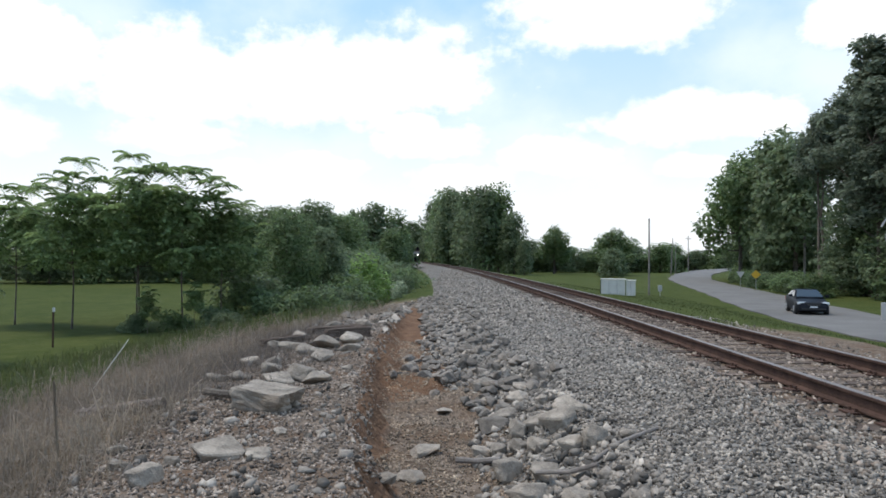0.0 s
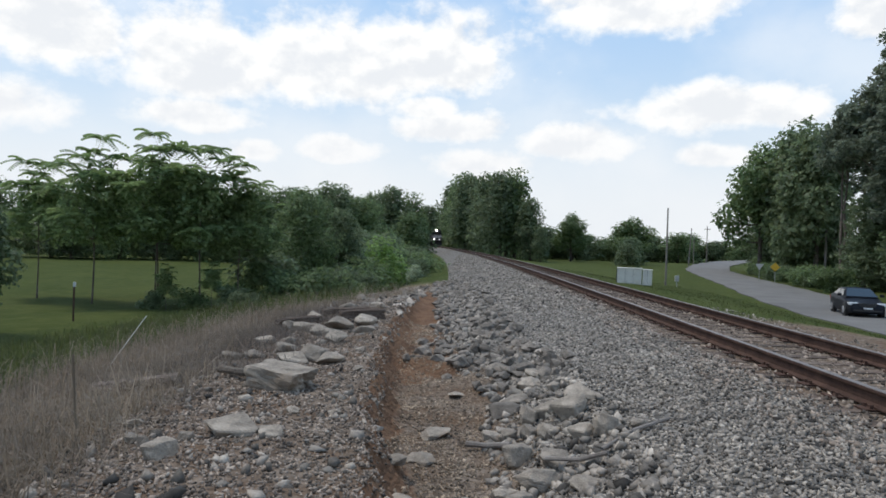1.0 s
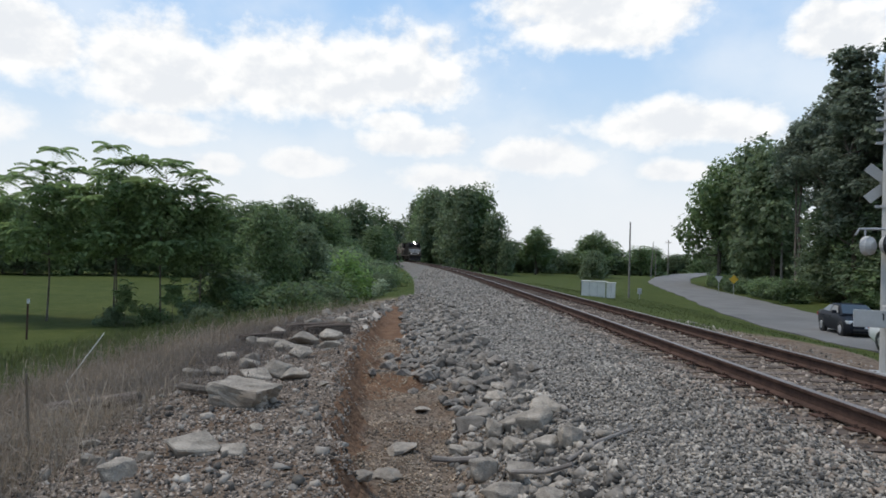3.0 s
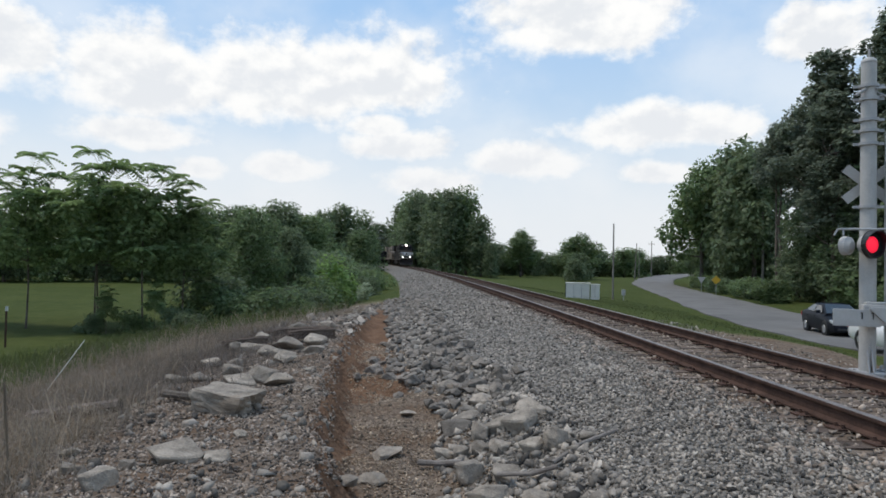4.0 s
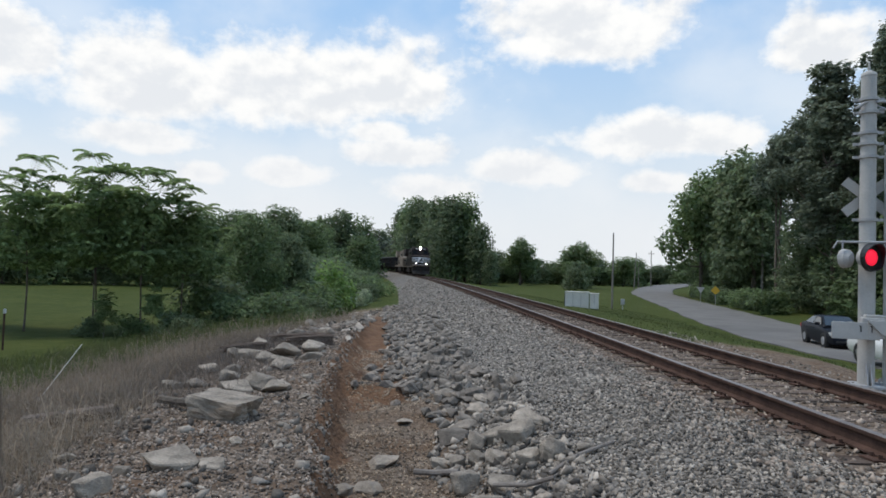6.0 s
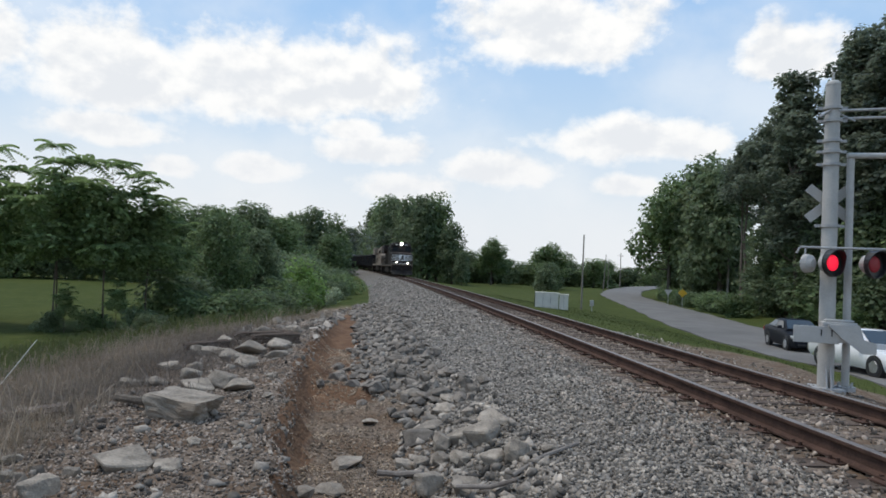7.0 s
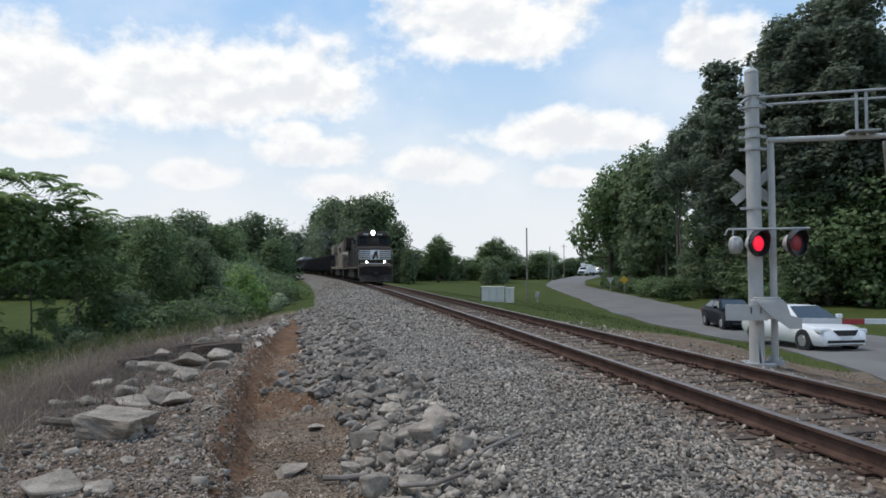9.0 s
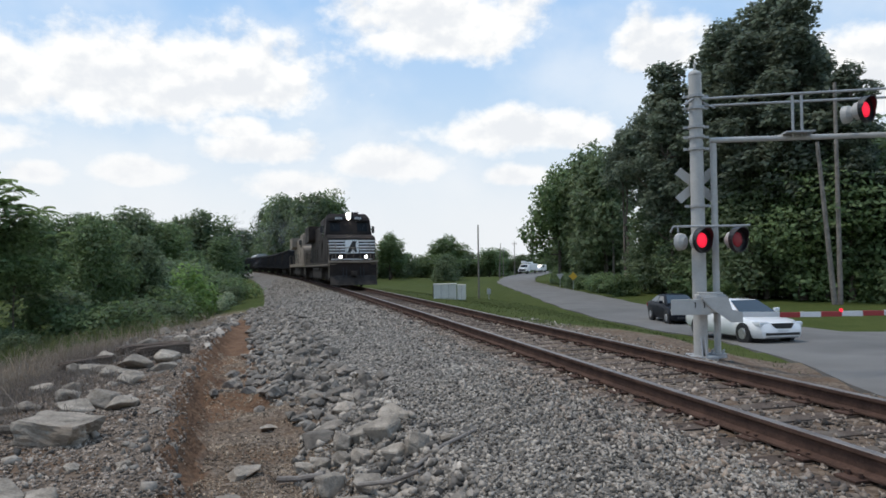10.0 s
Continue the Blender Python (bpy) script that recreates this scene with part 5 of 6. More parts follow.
def exhaust_smoke():
    """Thin grey exhaust hanging over the engines: clouds of faint wisps that travel with the train."""
    m = bpy.data.materials.new("exhaust_smoke")
    m.use_nodes = True
    nt = m.node_tree
    b, out = nt.nodes["Principled BSDF"], nt.nodes["Material Output"]
    b.inputs["Base Color"].default_value, b.inputs["Roughness"].default_value = (0.22, 0.22, 0.235, 1), 1.0
    b.inputs["Specular IOR Level"].default_value = 0.0
    tr, mx = nt.nodes.new("ShaderNodeBsdfTransparent"), nt.nodes.new("ShaderNodeMixShader")
    mx.inputs[0].default_value = 0.06
    nt.links.new(tr.outputs[0], mx.inputs[1])
    nt.links.new(b.outputs[0], mx.inputs[2])
    nt.links.new(mx.outputs[0], out.inputs[0])
    r = np.random.default_rng(9)
    for back, dx, dz, sx, sy, sz, n in ((20, -0.6, 6.2, 0.9, 3.0, 0.7, 40), (38, -1.8, 6.9, 2.0, 5.0, 1.3, 90), (60, -3.2, 7.0, 3.0, 7.0, 1.8, 120), (88, -4.8, 5.8, 4.0, 9.0, 2.2, 130)):
        c = np.clip(r.normal(size=(n, 3)), -1.6, 1.6) * (sx, sy, sz)
        c[:, 2] += 0.8 * np.sin(c[:, 1] / sy * 2.2)
        a = r.normal(size=(n, 3))
        a /= np.linalg.norm(a, axis=1)[:, None]
        e = np.cross(a, r.normal(size=(n, 3)))
        e /= np.linalg.norm(e, axis=1)[:, None]
        k = (0.12 + 0.16 * sx) * r.uniform(0.5, 1.3, n)[:, None]
        V = np.stack([c + k * (math.cos(q) * a + math.sin(q) * e) for q in np.arange(10) * 0.6283], 1).reshape(-1, 3)
        me = quick("smoke_puff", V, np.arange(len(V)).reshape(-1, 10), m)
        puff = tagged(new("smoke_puff", me), "thin drifting puff of grey engine exhaust", "smoke", "exhaust over the engines", "stuff")
        MOVING.append((puff, [(j * 0.5, on_track(42.2 + back + 17.0 * (10 - j * 0.5)) @ pose(dx, 0, dz)) for j in range(21)]))


exhaust_smoke()

# ---------------------------------------------------------------- road vehicles


def loft(bm, rows, close=True):
    prev = None
    for pts in rows:
        vs = [bm.verts.new(p) for p in pts]
        if prev:
            n = len(vs)
            for i in range(n if close else n - 1):
                bm.faces.new((prev[i], prev[(i + 1) % n], vs[(i + 1) % n], vs[i]))
        else:
            first = vs
        prev = vs
    bm.faces.new(first[::-1])
    bm.faces.new(prev)
    bmesh.ops.recalc_face_normals(bm, faces=bm.faces)


def car(paint, label, tall=1.46, long=4.75, wide=1.83, suv=False):
    """A passenger car, front towards -y, standing on z = 0."""
    c = tagged(new("car"), label, "car", "cars waiting at the crossing")
    L, W = long / 2, wide / 2
    hood = 0.98 if not suv else 1.08
    st = [(-L, 0.30, 0.56, 0.70), (-L + 0.10, 0.22, 0.72, 0.86), (-L + 0.45, 0.20, 0.82, 0.97), (-L + 1.25, 0.20, hood - 0.05, 1.0), (-0.75, 0.20, hood + 0.02, 1.0), (0.9, 0.20, hood + 0.05, 1.0),
          (L - 0.95, 0.22, hood + 0.09, 0.99), (L - 0.25, 0.28, hood + 0.06, 0.93), (L - 0.05, 0.34, hood - 0.12, 0.86), (L, 0.42, 0.78, 0.80)]
    rows = []
    for y, zb, zt, k in st:
        w = W * k
        half = [(0.0, zb), (w * 0.88, zb), (w * 0.97, zb + 0.12), (w, (zb + zt) / 2), (w * 0.98, zt - 0.12), (w * 0.90, zt - 0.02), (w * 0.55, zt + 0.02), (0, zt + 0.03)]
        rows.append([(x, y, z) for x, z in half] + [(-x, y, z) for x, z in half[-2:0:-1]])
    bm = bmesh.new()
    loft(bm, rows)
    body = part("body", bm, paint, c, smooth=True)
    body.data.set_sharp_from_angle(angle=radians(38))
    # cabin
    back = L - 0.55 if not suv else L - 0.12
    roof0, roof1 = -0.28, (0.95 if not suv else L - 0.55)
    g = [(-1.12, hood - 0.02, hood + 0.0, 0.84, 0.84), (roof0, hood, tall - 0.02, 0.88, 0.66), (0.35, hood, tall, 0.89, 0.68), (roof1, hood, tall - 0.04, 0.88, 0.66), (back, hood + 0.02, hood + 0.06, 0.82, 0.80)]
    rows = []
    for y, zb, zt, kb, kt in g:
        wb, wt = W * kb, W * kt
        half = [(0, zb), (wb, zb), (wb * 0.5 + wt * 0.5, (zb + zt) / 2), (wt, zt - 0.05 * (zt > zb + 0.2)), (wt * 0.85, zt), (0, zt + 0.015)]
        rows.append([(x, y, z) for x, z in half] + [(-x, y, z) for x, z in half[-2:0:-1]])
    bm = bmesh.new()
    loft(bm, rows)
    cabin = part("cabin", bm, paint, c, smooth=True)
    cabin.data.set_sharp_from_angle(angle=radians(30))

    def pane(name, a, b, d, e, push):
        bm = bmesh.new()
        vs = [Vector(p) for p in (a, b, d, e)]
        n = (vs[1] - vs[0]).cross(vs[3] - vs[0]).normalized()
        if n.dot(Vector(push)) < 0:
            n = -n
        lo = [bm.verts.new(v + n * 0.004) for v in vs]
        hi = [bm.verts.new(v + n * 0.016) for v in vs]
        bm.faces.new(lo)
        bm.faces.new(hi)
        for i in range(4):
            bm.faces.new((lo[i], lo[(i + 1) % 4], hi[(i + 1) % 4], hi[i]))
        bmesh.ops.recalc_face_normals(bm, faces=bm.faces)
        part(name, bm, M["glass"], cabin, "dark tinted window")

    zt = tall - 0.08
    pane("windscreen", (-W * 0.80, -1.08, hood + 0.05), (W * 0.80, -1.08, hood + 0.05), (W * 0.60, roof0 - 0.04, zt + 0.04), (-W * 0.60, roof0 - 0.04, zt + 0.04), (0, -1, 1))
    pane("rear_window", (-W * 0.74, back - 0.06, hood + 0.1), (W * 0.74, back - 0.06, hood + 0.1), (W * 0.58, roof1 + 0.05, zt), (-W * 0.58, roof1 + 0.05, zt), (0, 1, 1))
    for s in (-1, 1):
        pane("side_window", (s * W * 0.885, -0.80, hood + 0.06), (s * W * 0.895, 0.28, hood + 0.06), (s * W * 0.705, 0.28, zt - 0.02), (s * W * 0.70, -0.26, zt - 0.03), (s, 0, 0.2))
        pane("side_window", (s * W * 0.895, 0.36, hood + 0.06), (s * W * 0.87, min(back - 0.35, 1.5), hood + 0.08), (s * W * 0.70, roof1 - 0.02, zt - 0.03), (s * W * 0.705, 0.36, zt - 0.02), (s, 0, 0.2))
        bm = bmesh.new()
        box(bm, s * (W + 0.09) - 0.10, s * (W + 0.09) + 0.10, -0.86, -0.72, hood + 0.04, hood + 0.19, 0.035)
        part("door_mirror", bm, paint, c)
        bm = bmesh.new()
        box(bm, s * W * 0.70 - 0.21, s * W * 0.70 + 0.21, -L + 0.10, -L + 0.55, 0.62, 0.78, 0.05, Matrix.Translation((0, 0, 0.0)))
        part("headlamp", bm, M["lens"], c, "clear headlamp")
        bm = bmesh.new()
        box(bm, s * W * 0.72 - 0.17, s * W * 0.72 + 0.17, L - 0.16, L - 0.02, 0.72, 0.92, 0.03)
        part("tail_lamp", bm, M["redband"], c, "red tail lamp")
        for k in (-0.02, 0.98):
            bm = bmesh.new()
            box(bm, s * W - 0.012, s * W + 0.014, k, k + 0.2, hood - 0.16, hood - 0.12, 0.01)
            part("door_handle", bm, paint, c)
    bm = bmesh.new()
    prism(bm, [(-0.42, 0.74), (0.42, 0.74), (0.30, 0.56), (-0.30, 0.56)], -L - 0.012, -L + 0.12)
    for v in bm.verts:
        v.co = Vector((v.co.y, v.co.x, v.co.z))
    bmesh.ops.recalc_face_normals(bm, faces=bm.faces)
    part("grille", bm, M["trim"], c, "dark radiator grille")
    bm = bmesh.new()
    box(bm, -W * 0.72, W * 0.72, -L - 0.006, -L + 0.2, 0.32, 0.42, 0.02)
    part("lower_intake", bm, M["trim"], c, "dark lower intake")
    bm = bmesh.new()
    box(bm, -0.2, 0.2, -L - 0.018, -L, 0.45, 0.53)
    part("plate", bm, M["whiteband"], c, "plain pale plate")
    wheels = []
    for s in (-1, 1):
        for y in (-L + 0.93, L - 1.05):
            bm = bmesh.new()
            tube(bm, (s * (W - 0.16), y, 0.33), (s * (W + 0.004), y, 0.33), 0.385, 0.385, 22)
            part("wheel_arch", bm, M["trim"], c, "dark wheel arch")
            bm = bmesh.new()
            tube(bm, (-0.11, 0, 0), (0.11, 0, 0), 0.33, 0.33, 24)
            bmesh.ops.bevel(bm, geom=[e for e in bm.edges if abs(e.verts[0].co.x - e.verts[1].co.x) < 1e-4], offset=0.03, segments=2, affect="EDGES")
            w = part("wheel", bm, M["rubber"], c, "black tyre")
            w.matrix_basis = pose(s * (W - 0.09), y, 0.33)
            bm = bmesh.new()
            tube(bm, (s * 0.09, 0, 0), (s * 0.122, 0, 0), 0.21, 0.19, 20)
            for k in range(5):
                a = k * 1.2566
                box(bm, s * 0.12 - 0.012, s * 0.12 + 0.012, -0.025, 0.025, 0.03, 0.2, 0, Matrix.Rotation(a, 4, "X"))
            part("rim", bm, M["alloy"], w, "alloy rim")
            wheels.append((w, s * (W - 0.09), y))
    return c, wheels


def white_van():
    v = tagged(new("van"), "white van following the utility truck", "van")
    bm = bmesh.new()
    prism(bm, [(-2.4, 0.45), (-2.4, 1.0), (-1.6, 1.2), (-0.9, 1.95), (2.4, 2.0), (2.4, 0.45)], -0.95, 0.95)
    bmesh.ops.bevel(bm, geom=bm.edges[:], offset=0.08, segments=2, affect="EDGES")
    body = part("body", bm, M["carwhite"], v)
    bm = bmesh.new()
    box(bm, -0.8, 0.8, -0.012, 0.012, -0.42, 0.42, 0, Matrix.Translation((0, -1.27, 1.6)) @ Matrix.Rotation(-0.75, 4, "X"))
    part("windscreen", bm, M["glass"], body, "dark windscreen")
    for sx in (-1, 1):
        bm = bmesh.new()
        box(bm, sx * 0.955 - 0.01, sx * 0.955 + 0.01, -0.7, 0.3, 1.3, 1.8)
        part("side_window", bm, M["glass"], body, "dark side window")
        for y in (-1.5, 1.5):
            bm = bmesh.new()
            tube(bm, (sx * 0.72, y, 0.36), (sx * 0.97, y, 0.36), 0.36, 0.36, 18)
            part("wheel", bm, M["rubber"], v, "black tyre")
    return v


def road_vehicles():
    sedan, _ = car(M["carwhite"], "white saloon car waiting at the crossing gate", 1.47, 4.8, 1.84)
    sedan.matrix_world = pose(16.7, 21.7, -1.585, 0, 0, -2.0)
    dark, wheels = car(M["cardark"], "dark blue-black saloon car stopping behind the white saloon", 1.46, 4.6, 1.80)
    rows = [(0.0, 21.9, 41.2, 18), (0.5, 21.5, 38.9, 17.5), (1.0, 21.1, 36.6, 17), (1.5, 20.75, 34.8, 16), (2.0, 20.45, 33.4, 15), (2.5, 20.25, 32.3, 14), (3.0, 20.15, 31.6, 14), (3.5, 20.12, 31.3, 14), (4.0, 20.12, 31.25, 14), (10.0, 20.12, 31.25, 14)]

    def road_z(y):
        return float(np.interp(y, [15, 21, 28, 37, 60], [-1.45, -1.62, -1.85, -1.9, -1.9])) + 0.035

    MOVING.append((dark, [(t, pose(x, y, road_z(y), 0, 0, -a)) for t, x, y, a in rows]))
    ts = [r[0] for r in rows]
    for w, wx, wy in wheels:
        out = []
        for i in range(81):
            t = i * 0.05
            y = float(np.interp(t, ts, [r[2] for r in rows]))
            out.append((t, pose(wx, wy, 0.33) @ Matrix.Rotation((41.2 - y) / 0.33, 4, "X")))
        out.append((10.0, out[-1][1]))
        MOVING.append((w, out))
    truck = tagged(new("utility_truck"), "white utility truck coming down the far road", "truck")
    bm = bmesh.new()
    box(bm, -1.15, 1.15, 0.2, 5.0, 0.9, 2.5, 0.08)
    part("cargo_box", bm, M["white"], truck)
    bm = bmesh.new()
    prism(bm, [(-2.6, 0.6), (-2.6, 1.35), (-1.6, 1.5), (-1.1, 2.3), (0.1, 2.35), (0.1, 0.6)], -1.05, 1.05)
    bmesh.ops.bevel(bm, geom=bm.edges[:], offset=0.06, segments=2, affect="EDGES")
    cabp = part("cab", bm, M["white"], truck)
    bm = bmesh.new()
    box(bm, -0.88, 0.88, -0.012, 0.012, -0.36, 0.36, 0, Matrix.Translation((0, -1.37, 1.9)) @ Matrix.Rotation(-0.56, 4, "X"))
    part("windscreen", bm, M["glass"], cabp, "dark windscreen")
    bm = bmesh.new()
    box(bm, -0.8, 0.8, -2.63, -2.59, 0.75, 1.2)
    part("grille", bm, M["trim"], cabp)
    bm = bmesh.new()
    tube(bm, (0, 4.6, 2.75), (0, -1.6, 2.85), 0.14, 0.1, 10)
    box(bm, -0.5, 0.4, -2.0, -1.2, 2.6, 3.2, 0.05)
    tube(bm, (0, 4.2, 2.4), (0, 4.2, 2.8), 0.2, 0.2, 10)
    part("boom", bm, M["white"], truck, "white lifting boom with bucket")
    for s in (-1, 1):
        for y in (-1.7, 3.6):
            bm = bmesh.new()
            tube(bm, (s * 0.85, y, 0.45), (s * 1.1, y, 0.45), 0.45, 0.45, 18)
            part("wheel", bm, M["rubber"], truck, "black tyre")
    pts = [(0.0, 150.0, 224.0, 0.56), (5.0, 98.0, 191.5, 0.03), (6.5, 84.0, 181.0, -0.15), (8.0, 71.5, 168.5, -0.39), (9.0, 64.5, 160.9, -0.57), (10.0, 58.5, 151.8, -0.8)]
    MOVING.append((truck, [(t, pose(x - 1.2, y + 0.8, z + 0.06, 0, 0, -42)) for t, x, y, z in pts]))
    van = white_van()
    MOVING.append((van, [(t, pose(x + 5.2, y + 7.6, z + 0.32, 0, 0, -42)) for t, x, y, z in pts]))


road_vehicles()

# ---------------------------------------------------------------- rocks, timber and stakes
ROCK = [stone_mesh("rock", s, M["stone"], 17) for s in (1, 2, 3, 4, 5, 6, 7)]
RIPRAP = [stone_mesh("rock", s, M["riprap"], 13, 0.03) for s in (21, 22, 23, 24, 25)]


def slab_mesh():
    """A blocky split slab with a sloping flat top and a steep broken face."""
    bm = bmesh.new()
    bmesh.ops.create_cube(bm, size=1)
    bmesh.ops.subdivide_edges(bm, edges=bm.edges[:], cuts=9, use_grid_fill=True)
    for v in bm.verts:
        p = v.co
        p.z *= 1.0 - 0.32 * (p.x + 0.5)
        p.x += 0.12 * p.z - 0.10 * abs(p.y)
        p.y *= 1.0 - 0.35 * max(0.0, -p.x)
        k = noise.fractal(p * 2.6 + Vector((4, 1, 2)), 1.0, 2.2, 4)
        v.co = p + p.normalized() * 0.12 * k
    return finish("rock", bm, M["stone"])


SLAB = slab_mesh()
rrng = random.Random(17)


def rock(x, y, sx, sy, sz, turn=0.0, mesh=None, label="rough pale grey limestone boulder", group="boulders along the washout", sink=0.25, tilt=0.0):
    r = tagged(new("rock", mesh or ROCK[rrng.randrange(7)]), label, "rock", group)
    r.matrix_world = pose(x, y, gz(x, y) + sz * (0.40 - sink), tilt, rrng.uniform(-10, 10), turn) @ Matrix.Diagonal((sx, sy, sz, 1))
    return r


def rocks():
    # the large slab on the bank and its neighbours
    rock(-2.2, 7.15, 0.66, 0.46, 0.34, -20, SLAB, "large angular pale limestone slab on the gravel bank", sink=0.12)
    for x, y, s, f in ((-2.3, 7.85, 0.40, 0.6), (-2.45, 8.55, 0.42, 0.5), (-2.22, 8.95, 0.5, 0.35), (-1.98, 8.75, 0.36, 0.35), (-3.39, 8.95, 0.30, 0.75), (-3.12, 8.97, 0.26, 0.7), (-2.8, 9.5, 0.28, 0.9), (-3.35, 10.3, 0.36, 0.6),
                       (-2.95, 10.2, 0.32, 0.7), (-2.7, 11.4, 0.44, 0.7), (-2.28, 10.6, 0.42, 0.7), (-2.45, 11.1, 0.4, 0.7), (-3.1, 11.9, 0.5, 0.6), (-2.55, 12.2, 0.55, 0.5), (-3.5, 12.3, 0.42, 0.6), (-2.0, 11.7, 0.36, 0.6), (-2.1, 12.7, 0.5, 0.5),
                       (-3.3, 13.4, 0.5, 0.5), (-3.9, 13.4, 0.42, 0.6), (-3.0, 15.6, 0.5, 0.5), (-2.35, 15.9, 0.45, 0.6), (-2.4, 4.72, 0.30, 0.6), (-2.09, 5.35, 0.42, 0.35), (-2.75, 5.05, 0.18, 0.6), (-2.4, 5.2, 0.16, 0.7), (-1.75, 5.35, 0.22, 0.5),
                       (-1.35, 6.1, 0.15, 0.7), (-1.75, 6.05, 0.14, 0.6), (-3.0, 5.5, 0.15, 0.7), (-1.5, 8.2, 0.16, 0.6), (-1.7, 9.6, 0.2, 0.6)):
        rock(x, y, s * rrng.uniform(1.0, 1.25), s * rrng.uniform(0.8, 1.05), s * max(f, 0.66), rrng.uniform(0, 180), sink=0.2)
    # undercut dark ledge and the cluster at the gully's near right side
    rock(0.30, 7.85, 0.62, 0.40, 0.22, 8, RIPRAP[1], "dark undercut rock ledge at the gully's edge", sink=0.05)
    for x, y, s, f in ((0.30, 8.2, 0.36, 0.4), (0.52, 8.35, 0.42, 0.5), (0.30, 10.0, 0.34, 0.6), (0.58, 7.2, 0.28, 0.9), (0.77, 7.2, 0.26, 1.1), (0.98, 6.9, 0.40, 0.95), (1.15, 7.25, 0.38, 0.8), (0.55, 6.75, 0.24, 0.7), (0.36, 6.85, 0.24, 0.7), (0.18, 6.95, 0.28, 0.6),
                       (0.72, 6.6, 0.26, 0.7), (0.98, 6.2, 0.27, 0.9), (1.18, 6.08, 0.30, 0.9), (1.46, 6.0, 0.22, 0.5), (0.36, 6.1, 0.36, 0.75), (0.68, 5.85, 0.28, 0.7), (0.50, 5.5, 0.40, 0.55), (0.22, 5.4, 0.26, 0.7), (0.32, 5.15, 0.3, 0.7), (0.85, 5.15, 0.3, 0.4),
                       (-0.55, 6.35, 0.32, 0.4), (-0.45, 7.1, 0.34, 0.4), (-0.75, 5.75, 0.28, 0.4), (-0.15, 5.3, 0.22, 0.5), (-0.62, 5.0, 0.26, 0.4), (-0.25, 9.2, 0.26, 0.4), (0.75, 8.9, 0.34, 0.6), (0.9, 9.4, 0.34, 0.5), (1.0, 8.3, 0.26, 0.6), (0.15, 9.2, 0.24, 0.5)):
        rock(x, y, s * rrng.uniform(0.95, 1.2), s * rrng.uniform(0.85, 1.05), s * f, rrng.uniform(0, 180), sink=0.15)
    # stones fallen over the clay step
    for i in range(34):
        y = rrng.uniform(10.9, 13.2)
        x = rrng.uniform(-1.15, 0.35)
        s = rrng.uniform(0.14, 0.34)
        rock(x, y, s * rrng.uniform(0.95, 1.3), s * rrng.uniform(0.8, 1.1), s * rrng.uniform(0.5, 0.8), rrng.uniform(0, 180), mesh=RIPRAP[rrng.randrange(5)], label="grey riprap stone fallen into the gully", group="riprap stones", sink=0.2)
    # riprap strip between gully and ballast: the nearest stone by stone, the rest joined
    verts, faces, base = [], [], 0
    for i in range(720):
        t = rrng.random() ** 1.15
        y = 9.0 + 29 * t
        x = float(trench_right(y)) + rrng.uniform(-0.05, 1.3 + 0.4 * (y > 12))
        s = rrng.uniform(0.11, 0.29)
        mesh = RIPRAP[rrng.randrange(5)]
        size = (s * rrng.uniform(0.9, 1.35), s * rrng.uniform(0.8, 1.1), s * rrng.uniform(0.55, 0.9))
        turn, tilt = rrng.uniform(0, 180), rrng.uniform(-20, 20)
        if y < 14.5:
            rock(x, y, *size, turn, mesh=mesh, label="grey riprap stone beside the gully", group="riprap stones", sink=0.14, tilt=tilt)
            continue
        m = np.array(pose(x, y, gz(x, y) + size[2] * 0.26, tilt, 0, turn) @ Matrix.Diagonal((*size, 1)))
        co = np.empty(len(mesh.vertices) * 3, np.float32)
        mesh.vertices.foreach_get("co", co)
        co = co.reshape(-1, 3)
        tri = np.empty(len(mesh.polygons) * 3, np.int32)
        mesh.polygons.foreach_get("vertices", tri)
        verts.append(co @ m[:3, :3].T + m[:3, 3])
        faces.append(tri.reshape(-1, 3) + base)
        base += len(co)
    tagged(new("distant_riprap", quick("distant_riprap", np.concatenate(verts), np.concatenate(faces), M["farriprap"])), "grey riprap stones along the gully", "rocks", kind="stuff")


rocks()


def timber(pts, r, label, name="branch", material=None):
    bm = bmesh.new()
    for a, b in zip(pts, pts[1:]):
        tube(bm, a, b, r, r * 0.85, 8)
    tagged(part(name, bm, material or M["bark"]), label, "wood")


def ground_pts(*xy, up=0.04):
    return [(x, y, gz(x, y) + up) for x, y in xy]


timber(ground_pts((-4.4, 7.35), (-3.35, 7.2), up=0.08), 0.085, "cut grey log lying in dead grass", "log", M["pinebark"])
timber(ground_pts((-3.1, 7.75), (-2.75, 7.45), (-2.45, 7.35), up=0.09), 0.05, "grey driftwood root beside the slab")
timber(ground_pts((1.08, 5.7), (1.35, 5.8), (1.72, 5.95), up=0.04), 0.020, "weathered stick lying on the ballast", material=M["pole"])
timber(ground_pts((-0.1, 6.75), (0.12, 6.65), (0.34, 6.5), up=0.06), 0.034, "short broken branch among the rocks", material=M["pole"])
timber(ground_pts((0.6, 5.75), (0.85, 5.5), (1.05, 5.35), up=0.12), 0.022, "short broken branch among the rocks", material=M["pole"])


